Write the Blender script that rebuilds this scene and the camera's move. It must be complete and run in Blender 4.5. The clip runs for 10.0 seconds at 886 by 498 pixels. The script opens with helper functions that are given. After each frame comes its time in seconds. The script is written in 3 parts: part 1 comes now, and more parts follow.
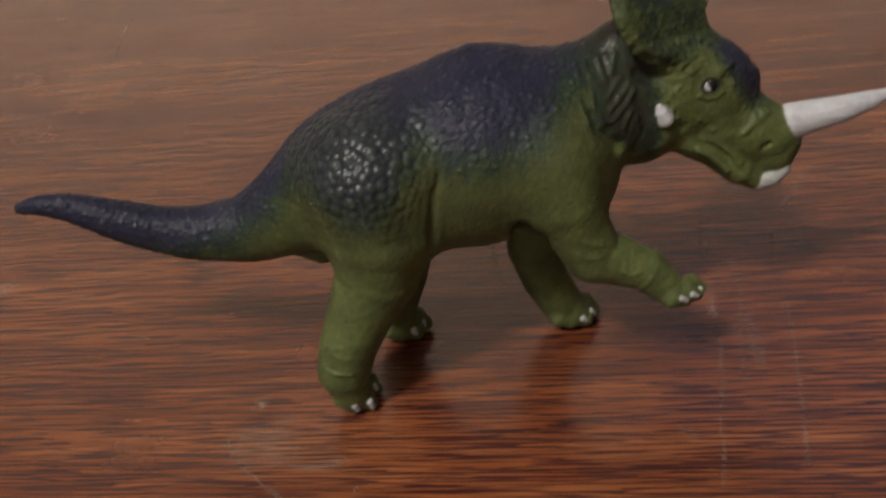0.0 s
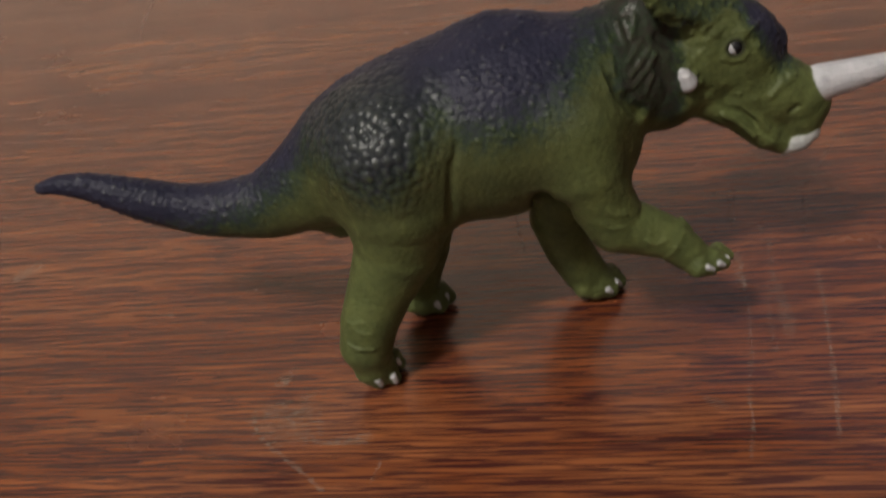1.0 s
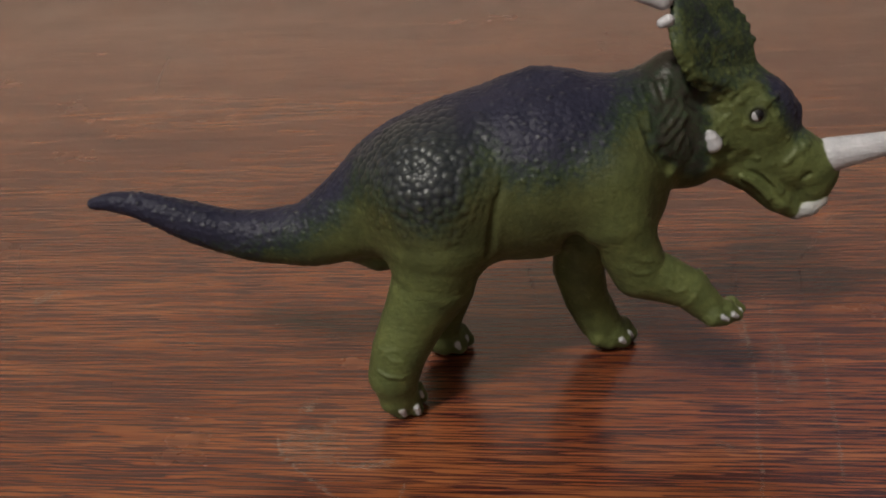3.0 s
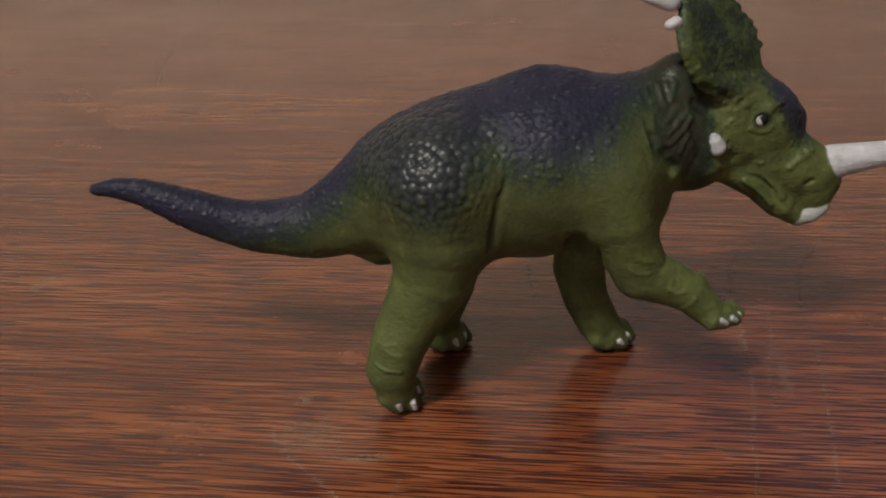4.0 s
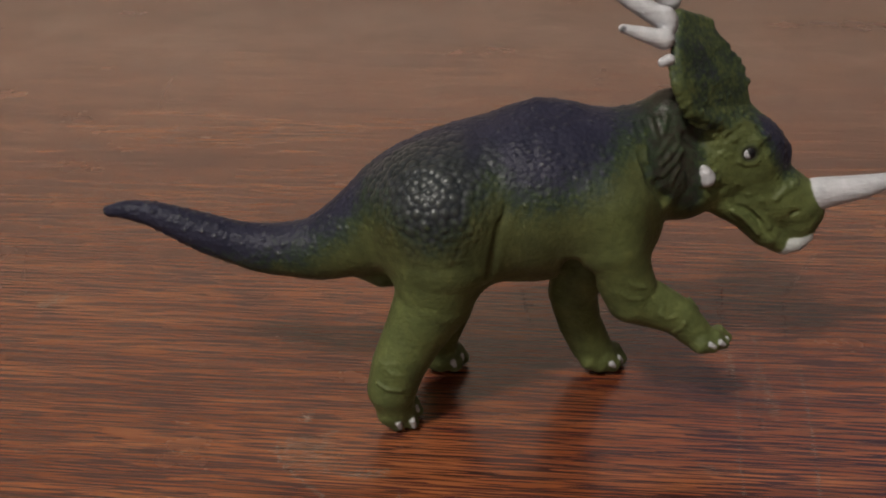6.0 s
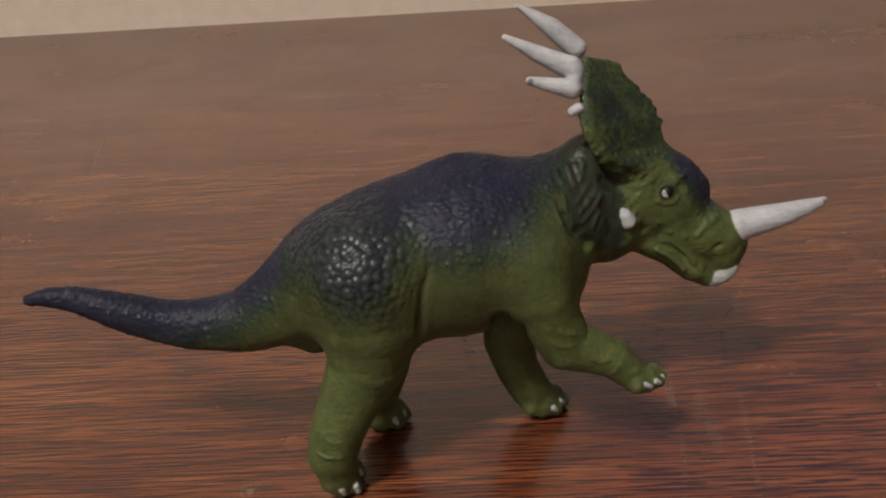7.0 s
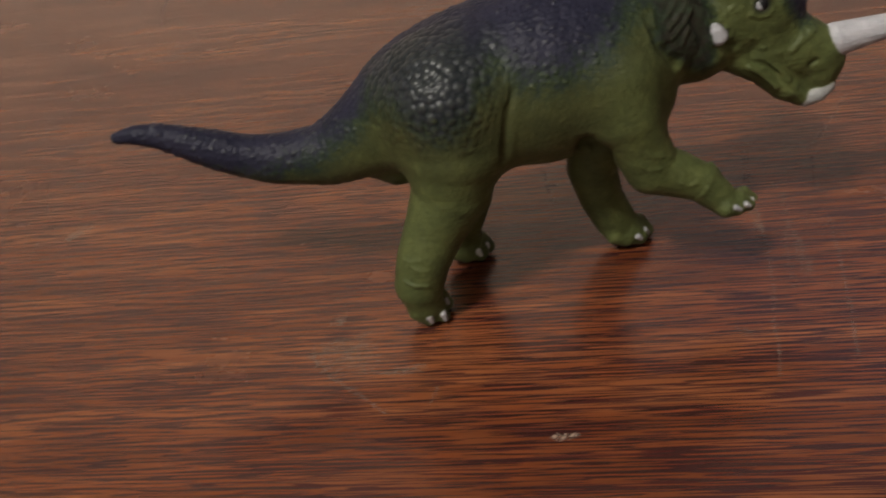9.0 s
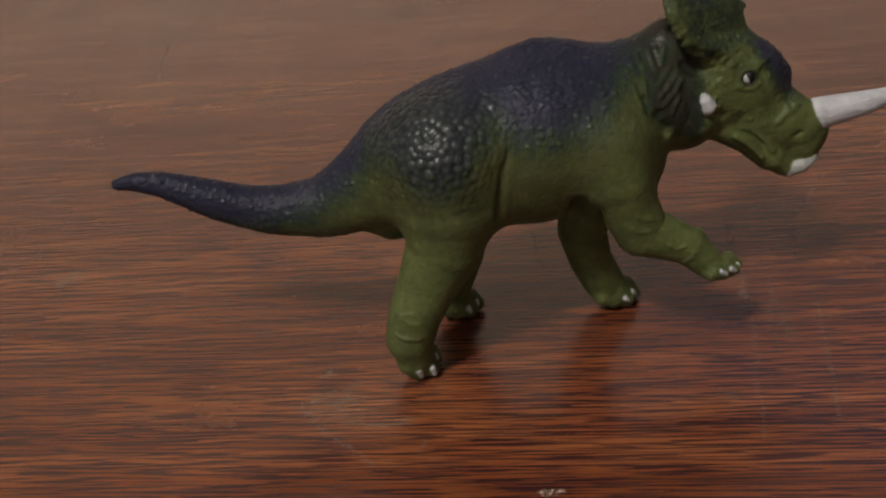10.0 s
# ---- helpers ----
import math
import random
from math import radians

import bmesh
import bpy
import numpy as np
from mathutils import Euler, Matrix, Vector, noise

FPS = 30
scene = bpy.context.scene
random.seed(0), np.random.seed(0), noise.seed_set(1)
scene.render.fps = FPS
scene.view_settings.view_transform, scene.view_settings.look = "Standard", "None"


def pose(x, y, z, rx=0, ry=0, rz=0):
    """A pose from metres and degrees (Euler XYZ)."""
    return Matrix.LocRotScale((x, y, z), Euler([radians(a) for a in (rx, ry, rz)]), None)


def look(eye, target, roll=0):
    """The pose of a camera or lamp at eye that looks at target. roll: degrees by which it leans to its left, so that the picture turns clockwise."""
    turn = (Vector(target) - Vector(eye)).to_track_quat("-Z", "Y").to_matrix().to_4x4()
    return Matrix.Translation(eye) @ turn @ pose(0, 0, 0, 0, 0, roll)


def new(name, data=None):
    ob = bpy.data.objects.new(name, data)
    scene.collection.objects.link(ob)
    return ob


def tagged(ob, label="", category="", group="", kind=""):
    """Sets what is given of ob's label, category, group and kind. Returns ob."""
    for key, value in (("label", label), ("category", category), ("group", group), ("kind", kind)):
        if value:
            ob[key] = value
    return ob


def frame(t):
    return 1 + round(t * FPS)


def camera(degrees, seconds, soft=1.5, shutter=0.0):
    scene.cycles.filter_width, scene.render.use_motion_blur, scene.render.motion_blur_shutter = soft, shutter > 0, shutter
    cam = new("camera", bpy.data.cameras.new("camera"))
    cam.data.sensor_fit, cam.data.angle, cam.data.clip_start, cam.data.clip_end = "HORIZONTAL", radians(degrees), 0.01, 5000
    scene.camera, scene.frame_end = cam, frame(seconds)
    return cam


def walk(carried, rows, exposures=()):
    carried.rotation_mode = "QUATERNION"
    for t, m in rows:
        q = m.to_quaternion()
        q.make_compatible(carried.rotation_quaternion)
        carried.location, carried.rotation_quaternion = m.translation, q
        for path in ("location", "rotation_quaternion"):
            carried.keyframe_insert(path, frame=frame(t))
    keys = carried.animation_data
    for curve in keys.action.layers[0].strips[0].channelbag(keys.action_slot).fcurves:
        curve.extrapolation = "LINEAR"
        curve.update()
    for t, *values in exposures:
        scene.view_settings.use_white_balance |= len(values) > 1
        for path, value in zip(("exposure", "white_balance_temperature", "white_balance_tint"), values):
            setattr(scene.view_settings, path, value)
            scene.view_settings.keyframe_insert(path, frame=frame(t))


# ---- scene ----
cam = camera(49.8, 10.0, 1.85, 0.4)
PATH = [
    (0, (0.04875, 0.04240, 0.12470), (0.01751, 0.20488, 0.01234), -7.521),
    (0.5, (0.04858, 0.04571, 0.11900), (0.01021, 0.20107, -0.00097), -10.091),
    (0.8, (0.04852, 0.04533, 0.12173), (0.01132, 0.20077, 0.00149), -10.156),
    (1, (0.05071, 0.04431, 0.12284), (0.01230, 0.20280, 0.00706), -10.091),
    (1.3, (0.04863, 0.04357, 0.12374), (0.01536, 0.20773, 0.01445), -8.512),
    (1.5, (0.04919, 0.04233, 0.12374), (0.01654, 0.20715, 0.01526), -8.416),
    (1.7, (0.04777, 0.04084, 0.12268), (0.01813, 0.20764, 0.01638), -7.337),
    (2, (0.04560, 0.03869, 0.12184), (0.01715, 0.20551, 0.01525), -6.871),
    (2.5, (0.04012, 0.03013, 0.12278), (0.01305, 0.19906, 0.01918), -5.332),
    (3, (0.03823, 0.02849, 0.12055), (0.00918, 0.19927, 0.02059), -4.251),
    (3.2, (0.03806, 0.02786, 0.12095), (0.01040, 0.19051, 0.02671), -3.843),
    (4.5, (0.03684, 0.02701, 0.11844), (0.00969, 0.19845, 0.01907), -1.722),
    (4.7, (0.03659, 0.02602, 0.11927), (0.01120, 0.18886, 0.02473), -1.494),
    (5, (0.03506, 0.02513, 0.11852), (0.00879, 0.19708, 0.01980), -1.281),
    (5.2, (0.03510, 0.02698, 0.11713), (0.00782, 0.19868, 0.01824), -1.340),
    (6.3, (0.03664, 0.01959, 0.12423), (0.01178, 0.19471, 0.03089), -1.417),
    (6.5, (0.03815, 0.02513, 0.12501), (0.01398, 0.20090, 0.03270), -1.759),
    (6.7, (0.04085, 0.02396, 0.13023), (0.01946, 0.20120, 0.04007), -2.371),
    (7, (0.04260, 0.02584, 0.12849), (0.02433, 0.20282, 0.03713), -4.722),
    (7.2, (0.04337, 0.02613, 0.12842), (0.02520, 0.20164, 0.03424), -5.227),
    (7.5, (0.04236, 0.02601, 0.12869), (0.02462, 0.19905, 0.02999), -5.899),
    (8, (0.04156, 0.02595, 0.12590), (0.01995, 0.19493, 0.02113), -7.011),
    (8.5, (0.04083, 0.02531, 0.12495), (0.01416, 0.19043, 0.01529), -7.967),
    (9, (0.03883, 0.02364, 0.12250), (0.00579, 0.18427, 0.00801), -9.130),
    (9.2, (0.03656, 0.02129, 0.12096), (0.00003, 0.18153, 0.00700), -9.111),
    (9.5, (0.03587, 0.02105, 0.12076), (0.00202, 0.18594, 0.01274), -8.277),
    (9.7, (0.03520, 0.02053, 0.12009), (0.00534, 0.18748, 0.01409), -6.721),
    (10, (0.03653, 0.01939, 0.12290), (0.00839, 0.18819, 0.01940), -6.140),
]
walk(cam, [(t, look(eye, target, roll)) for t, eye, target, roll in PATH],
     [(0.0, 0.0), (8.6, -0.02), (9.2, -0.17), (9.6, -0.21), (10.0, -0.24)])

# ---------------------------------------------------------------- light
world = bpy.data.worlds.new("sky")
scene.world = world
world.use_nodes = True
sky = world.node_tree.nodes.new("ShaderNodeTexSky")
sky.sky_type, sky.sun_disc = "NISHITA", False
sky.sun_elevation, sky.sun_rotation = radians(35), radians(120)
world.node_tree.links.new(sky.outputs[0], world.node_tree.nodes["Background"].inputs[0])
world.node_tree.nodes["Background"].inputs[1].default_value = 0.05


def area_lamp(name, shape, size, size_y, watts, colour, m):
    data = bpy.data.lights.new(name, "AREA")
    data.shape, data.size, data.size_y, data.energy, data.color = shape, size, size_y, watts, colour
    ob = new(name, data)
    ob.matrix_world = m
    return ob


LAMP = (-0.60, -0.86, 1.78)
bulb = bpy.data.lights.new("pendant_bulb_light", "POINT")
bulb.energy, bulb.shadow_soft_size, bulb.color = 157.0, 0.10, (1.0, 0.95, 0.85)
new("pendant_bulb_light", bulb).location = LAMP
area_lamp("window_light", "RECTANGLE", 1.1, 0.85, 0.55, (1.0, 0.86, 0.93), look((0.75, 1.93, 1.40), (0.75, 0.0, 1.40)))
# ---------------------------------------------------------------- materials
def material(name):
    m = bpy.data.materials.new(name)
    m.use_nodes = True
    return m, m.node_tree, m.node_tree.nodes["Principled BSDF"]


def node(tree, kind, **values):
    n = tree.nodes.new(kind)
    for key, value in values.items():
        if key in n.inputs:
            n.inputs[key].default_value = value
    return n


def maths(tree, operation, a, b=None, c=None):
    n = tree.nodes.new("ShaderNodeMath")
    n.operation = operation
    for slot, value in zip(n.inputs, (a, b, c)):
        if value is None:
            continue
        if isinstance(value, (int, float)):
            slot.default_value = value
        else:
            tree.links.new(value, slot)
    return n.outputs[0]


def stretched(tree, scale, offset=(0, 0, 0), turn=0.0):
    """Object coordinates times a scale of its own along each axis."""
    where = tree.nodes.new("ShaderNodeTexCoord")
    m = tree.nodes.new("ShaderNodeMapping")
    m.inputs["Scale"].default_value = scale
    m.inputs["Location"].default_value = offset
    if turn:
        r = tree.nodes.new("ShaderNodeVectorRotate")
        r.rotation_type = "Z_AXIS"
        r.inputs["Angle"].default_value = radians(turn)
        tree.links.new(where.outputs["Object"], r.inputs["Vector"])
        tree.links.new(r.outputs[0], m.inputs["Vector"])
    else:
        tree.links.new(where.outputs["Object"], m.inputs["Vector"])
    return m.outputs[0]


def cloud(tree, vector, detail=3.0, rough=0.55, distort=0.0):
    n = node(tree, "ShaderNodeTexNoise", Scale=1.0, Detail=detail, Roughness=rough, Distortion=distort)
    tree.links.new(vector, n.inputs["Vector"])
    return n.outputs[0]


def ramp(tree, value, *stops):
    n = tree.nodes.new("ShaderNodeValToRGB")
    tree.links.new(value, n.inputs[0])
    while len(n.color_ramp.elements) < len(stops):
        n.color_ramp.elements.new(0.5)
    for e, (at, colour) in zip(n.color_ramp.elements, stops):
        e.position = at
        e.color = (*colour, 1) if isinstance(colour, tuple) else (colour, colour, colour, 1)
    return n.outputs[0]


def mixed(tree, factor, a, b, blend="MIX"):
    n = tree.nodes.new("ShaderNodeMix")
    n.data_type, n.blend_type = "RGBA", blend
    for slot, value in ((n.inputs[0], factor), (n.inputs[6], a), (n.inputs[7], b)):
        if isinstance(value, tuple):
            slot.default_value = (*value, 1)
        elif isinstance(value, (int, float)):
            slot.default_value = value
        else:
            tree.links.new(value, slot)
    return n.outputs[2]


def bump(tree, bsdf, height, strength, distance):
    n = node(tree, "ShaderNodeBump", Strength=strength, Distance=distance)
    tree.links.new(height, n.inputs["Height"])
    tree.links.new(n.outputs[0], bsdf.inputs["Normal"])
    return n


def plain(name, colour, rough=0.6, scale=40.0, vary=0.12, relief=0.0, distance=0.002, metal=0.0):
    m, tree, bsdf = material(name)
    n = cloud(tree, stretched(tree, (scale, scale, scale)), 5.0)
    low, high = tuple(c * (1 - vary) for c in colour), tuple(min(1, c * (1 + vary)) for c in colour)
    tree.links.new(ramp(tree, n, (0.3, low), (0.7, high)), bsdf.inputs["Base Color"])
    bsdf.inputs["Roughness"].default_value, bsdf.inputs["Metallic"].default_value = rough, metal
    if relief:
        bump(tree, bsdf, n, relief, distance)
    return m


GRAIN = -2.0


def wood_material():
    m, tree, bsdf = material("varnished_wood")
    broad = cloud(tree, stretched(tree, (6, 30, 1), (0, 0, 0), GRAIN), 4.0, 0.6, 0.1)
    figure = cloud(tree, stretched(tree, (20, 210, 1), (3, 7, 0), GRAIN), 2.5, 0.6, 0.1)
    fine = cloud(tree, stretched(tree, (60, 2600, 1), (1, 2, 0), GRAIN), 3.0, 0.6)
    patch = cloud(tree, stretched(tree, (30, 120, 1), (5, 1, 0), GRAIN), 2.0, 0.5)
    tone = maths(tree, "ADD", maths(tree, "MULTIPLY", broad, 0.45), maths(tree, "MULTIPLY", figure, 0.55))
    colour = ramp(tree, tone, (0.37, (0.098, 0.0268, 0.0100)), (0.49, (0.160, 0.0455, 0.0160)), (0.63, (0.238, 0.0815, 0.0300)))
    colour = mixed(tree, 0.14, colour, ramp(tree, fine, (0.32, 0.35), (0.68, 1.0)), "MULTIPLY")
    # open pores: straight dark dashes in loose clusters, long and short
    line = None
    for long, thin, away, base in ((62, 2600, (9, 4, 0), 0.64), (92, 2900, (2, 6, 0), 0.64), (46, 2200, (6, 8, 0), 0.64)):
        dash = cloud(tree, stretched(tree, (long, thin, 1), away, GRAIN), 0.0, 0.4)
        limit = maths(tree, "MULTIPLY_ADD", patch, -0.10, base)
        one = maths(tree, "MULTIPLY", maths(tree, "SUBTRACT", dash, limit), 20.0)
        one.node.use_clamp = True
        line = one if line is None else maths(tree, "MAXIMUM", line, one)
    colour = mixed(tree, maths(tree, "MULTIPLY", line, 0.88), colour, (0.034, 0.0088, 0.0110))
    tree.links.new(colour, bsdf.inputs["Base Color"])
    smear = cloud(tree, stretched(tree, (18, 22, 1), (2, 5, 0)), 5.0, 0.65)
    tree.links.new(ramp(tree, smear, (0.3, 0.18), (0.75, 0.30)), bsdf.inputs["Roughness"])
    bsdf.inputs["Specular IOR Level"].default_value = 0.72
    height = maths(tree, "SUBTRACT", maths(tree, "MULTIPLY", fine, 0.2), line)
    bump(tree, bsdf, height, 0.2, 0.0001)
    return m


def figure_material():
    m, tree, bsdf = material("painted_vinyl")
    masks = tree.nodes.new("ShaderNodeAttribute")
    masks.attribute_name = "paint"
    split = tree.nodes.new("ShaderNodeSeparateColor")
    tree.links.new(masks.outputs["Color"], split.inputs[0])
    dark, white, black = split.outputs
    more = tree.nodes.new("ShaderNodeAttribute")
    more.attribute_name = "skin"
    second = tree.nodes.new("ShaderNodeSeparateColor")
    tree.links.new(more.outputs["Color"], second.inputs[0])
    scaly, pale, brown = second.outputs
    speck = cloud(tree, stretched(tree, (1300, 1300, 1300)), 3.0, 0.6)
    blotch = cloud(tree, stretched(tree, (190, 190, 190)), 4.0, 0.6)
    mottle = cloud(tree, stretched(tree, (480, 480, 480), (4, 1, 7)), 4.0, 0.65)
    hip = masks.outputs["Alpha"]
    green = ramp(tree, blotch, (0.3, (0.044, 0.052, 0.019)), (0.7, (0.074, 0.083, 0.029)))
    green = mixed(tree, pale, green, ramp(tree, blotch, (0.3, (0.064, 0.080, 0.027)), (0.7, (0.102, 0.121, 0.040))))
    green = mixed(tree, 0.5, green, ramp(tree, mottle, (0.30, 0.35), (0.70, 1.0)), "MULTIPLY")
    navy = ramp(tree, blotch, (0.3, (0.012, 0.0125, 0.026)), (0.7, (0.023, 0.023, 0.041)))
    navy = mixed(tree, brown, navy, (0.024, 0.021, 0.017))
    # small scales, larger where the skin is coarse
    v = node(tree, "ShaderNodeTexVoronoi", Scale=1.0, Randomness=0.9)
    tree.links.new(stretched(tree, (950, 950, 1050)), v.inputs["Vector"])
    cell = v.outputs["Distance"]
    spray = maths(tree, "ADD", maths(tree, "MULTIPLY_ADD", speck, 0.7, -0.35), maths(tree, "MULTIPLY_ADD", mottle, 0.9, -0.45))
    spray = maths(tree, "ADD", spray, maths(tree, "MULTIPLY_ADD", cell, 0.35, -0.15))
    edge = maths(tree, "MULTIPLY_ADD", maths(tree, "MULTIPLY", dark, maths(tree, "SUBTRACT", 1.0, dark)), 3.4, 0.22)
    soft = maths(tree, "ADD", dark, maths(tree, "MULTIPLY", spray, edge))
    teal = ramp(tree, blotch, (0.3, (0.014, 0.025, 0.016)), (0.7, (0.026, 0.040, 0.022)))
    colour = mixed(tree, ramp(tree, soft, (0.10, 0.0), (0.48, 1.0)), green, teal)
    colour = mixed(tree, ramp(tree, soft, (0.45, 0.0), (0.88, 1.0)), colour, navy)
    # coarse scales: paler worn tops; shade in the hollows between is painted near black
    hollow_shade = maths(tree, "MULTIPLY", hip, ramp(tree, scaly, (0.1, 0.75), (0.55, 0.0)))
    colour = mixed(tree, hollow_shade, colour, (0.010, 0.013, 0.013))
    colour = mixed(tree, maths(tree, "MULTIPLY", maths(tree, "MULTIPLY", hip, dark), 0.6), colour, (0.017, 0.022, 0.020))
    worn = maths(tree, "MULTIPLY", ramp(tree, scaly, (0.45, 0.0), (1.0, 0.24)), ramp(tree, mottle, (0.35, 0.5), (0.6, 1.0)))
    colour = mixed(tree, worn, colour, (0.060, 0.068, 0.060))
    # paint rubbed paler on raised edges
    raised_edge = tree.nodes.new("ShaderNodeNewGeometry").outputs["Pointiness"]
    rubbed = maths(tree, "MULTIPLY", ramp(tree, raised_edge, (0.515, 0.0), (0.60, 0.6)), maths(tree, "SUBTRACT", 1.0, maths(tree, "MULTIPLY", dark, 0.6)))
    colour = mixed(tree, rubbed, colour, (0.100, 0.122, 0.046))
    ivory = ramp(tree, maths(tree, "ADD", maths(tree, "MULTIPLY", blotch, 0.5), maths(tree, "MULTIPLY", mottle, 0.5)), (0.36, (0.31, 0.315, 0.345)), (0.62, (0.45, 0.45, 0.485)))
    colour = mixed(tree, white, colour, ivory)
    colour = mixed(tree, black, colour, (0.006, 0.006, 0.008))
    tree.links.new(colour, bsdf.inputs["Base Color"])
    shine = ramp(tree, speck, (0.3, 0.40), (0.75, 0.54))
    matt = maths(tree, "MULTIPLY", maths(tree, "SUBTRACT", 1.0, maths(tree, "MAXIMUM", dark, black)), 0.12)
    shine = mixed(tree, maths(tree, "MULTIPLY", brown, 0.8), shine, (0.27, 0.27, 0.27))
    tree.links.new(maths(tree, "ADD", mixed(tree, ramp(tree, scaly, (0.15, 0.0), (0.5, 1.0)), shine, (0.33, 0.33, 0.33)), matt), bsdf.inputs["Roughness"])
    tree.links.new(maths(tree, "MULTIPLY_ADD", maths(tree, "MULTIPLY_ADD", scaly, 0.9, maths(tree, "MULTIPLY", dark, -1.0)), 0.17, 0.28), bsdf.inputs["Specular IOR Level"])
    raised = ramp(tree, cloud(tree, stretched(tree, (150, 150, 150), (8, 3, 2)), 3.0, 0.6), (0.40, 0.5), (0.62, 1.0))
    rough = maths(tree, "ADD", 0.16, maths(tree, "MULTIPLY", dark, maths(tree, "MULTIPLY", raised, 0.20)))
    strength = maths(tree, "MULTIPLY", rough, maths(tree, "SUBTRACT", 1.0, maths(tree, "MAXIMUM", maths(tree, "MAXIMUM", white, hip), maths(tree, "MULTIPLY", brown, 0.45))))
    height = maths(tree, "MULTIPLY", maths(tree, "SUBTRACT", 1.0, cell), strength)
    wrinkle = cloud(tree, stretched(tree, (420, 420, 1500)), 2.0, 0.5, 0.6)
    height = maths(tree, "ADD", height, maths(tree, "MULTIPLY", maths(tree, "MULTIPLY", wrinkle, pale), 0.24))
    height = maths(tree, "ADD", height, maths(tree, "MULTIPLY", speck, 0.15))
    groove = cloud(tree, stretched(tree, (160, 900, 1400), (1, 5, 3)), 3.0, 0.6)
    height = maths(tree, "ADD", height, maths(tree, "MULTIPLY", maths(tree, "MULTIPLY", groove, white), 0.45))
    bump(tree, bsdf, height, 0.9, 0.0006)
    return m


WOOD = wood_material()
VINYL = figure_material()
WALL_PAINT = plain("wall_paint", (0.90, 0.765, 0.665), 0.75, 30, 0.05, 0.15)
# darker version of the wall paint for unseen walls, to deepen the shadows
LOW_BOUNCE_PAINT = plain("low_bounce_paint", (0.36, 0.31, 0.28), 0.75, 30, 0.05, 0.15)
# unseen ceiling in mid grey and carpet kept dark, to hold ambient light down
CEILING_PAINT = plain("ceiling_paint", (0.46, 0.45, 0.44), 0.8, 40, 0.04, 0.15)
CARPET = plain("carpet", (0.24, 0.20, 0.16), 0.95, 260, 0.25, 0.6, 0.004)
TRIM_PAINT = plain("trim_paint", (0.75, 0.73, 0.69), 0.45, 30, 0.04)
METAL = plain("brushed_metal", (0.55, 0.52, 0.48), 0.35, 200, 0.1, 0.0, 0.0, 1.0)


def glowing(name, colour, strength):
    m, tree, bsdf = material(name)
    bsdf.inputs["Base Color"].default_value = (0.85, 0.83, 0.8, 1)
    bsdf.inputs["Emission Color"].default_value = (*colour, 1)
    bsdf.inputs["Emission Strength"].default_value = strength
    return m


DIFFUSER = glowing("lit_diffuser", (1.0, 0.94, 0.87), 8.0)
# ---------------------------------------------------------------- building helpers
def mesh_of(name, bm, mat):
    data = bpy.data.meshes.new(name)
    bm.to_mesh(data)
    bm.free()
    data.materials.append(mat)
    return data


def part(name, bm, mat, parent, label=""):
    ob = new(name, mesh_of(name, bm, mat))
    ob.parent = parent
    return tagged(ob, label)


def setting(name, bm, mat, label, category):
    return tagged(new(name, mesh_of(name, bm, mat)), label, category, kind="structure")


def box(low, high, bevel=0.0, steps=2):
    bm = bmesh.new()
    bmesh.ops.create_cube(bm, size=1)
    low, high = Vector(low), Vector(high)
    for v in bm.verts:
        v.co = Vector([(a + b) / 2 + c * (b - a) for a, b, c in zip(low, high, v.co)])
    if bevel:
        bmesh.ops.bevel(bm, geom=bm.edges[:], offset=bevel, segments=steps, profile=0.5, affect="EDGES")
        for f in bm.faces:
            f.smooth = True
    return bm


def lathe(rows, around=48):
    """A turned shape from (radius, z) rows."""
    bm = bmesh.new()
    rings = []
    for r, z in rows:
        rings.append([bm.verts.new((r * math.cos(a), r * math.sin(a), z)) for a in (2 * math.pi * i / around for i in range(around))])
    for one, two in zip(rings, rings[1:]):
        for i in range(around):
            j = (i + 1) % around
            bm.faces.new((one[i], one[j], two[j], two[i])).smooth = True
    bm.faces.new(rings[0][::-1])
    bm.faces.new(rings[-1])
    return bm


# ---------------------------------------------------------------- room
FLOOR, TOP, X0, X1, Y0, Y1 = -0.75, 2.0, -3.2, 2.4, -2.2, 1.9
setting("floor", box((X0 - 0.1, Y0 - 0.1, FLOOR - 0.1), (X1 + 0.1, Y1 + 0.1, FLOOR)), CARPET, "beige carpeted floor under the table", "floor")
setting("ceiling", box((X0 - 0.1, Y0 - 0.1, TOP), (X1 + 0.1, Y1 + 0.1, TOP + 0.1)), CEILING_PAINT, "unseen ceiling of the room, greyed to lower the bounce light", "ceiling")
# three unseen walls, painted dark so they return little fill light
setting("wall_south", box((X0, Y0 - 0.1, FLOOR), (X1, Y0, TOP)), LOW_BOUNCE_PAINT, "unseen wall facing the table, darkened to cut bounce light", "wall")
setting("wall_east", box((X1, Y0 - 0.1, FLOOR), (X1 + 0.1, Y1 + 0.1, TOP)), LOW_BOUNCE_PAINT, "unseen wall beside the table, darkened to cut bounce light", "wall")
setting("wall_west", box((X0 - 0.1, Y0 - 0.1, FLOOR), (X0, Y1 + 0.1, TOP)), LOW_BOUNCE_PAINT, "unseen wall of the room, darkened to cut bounce light", "wall")
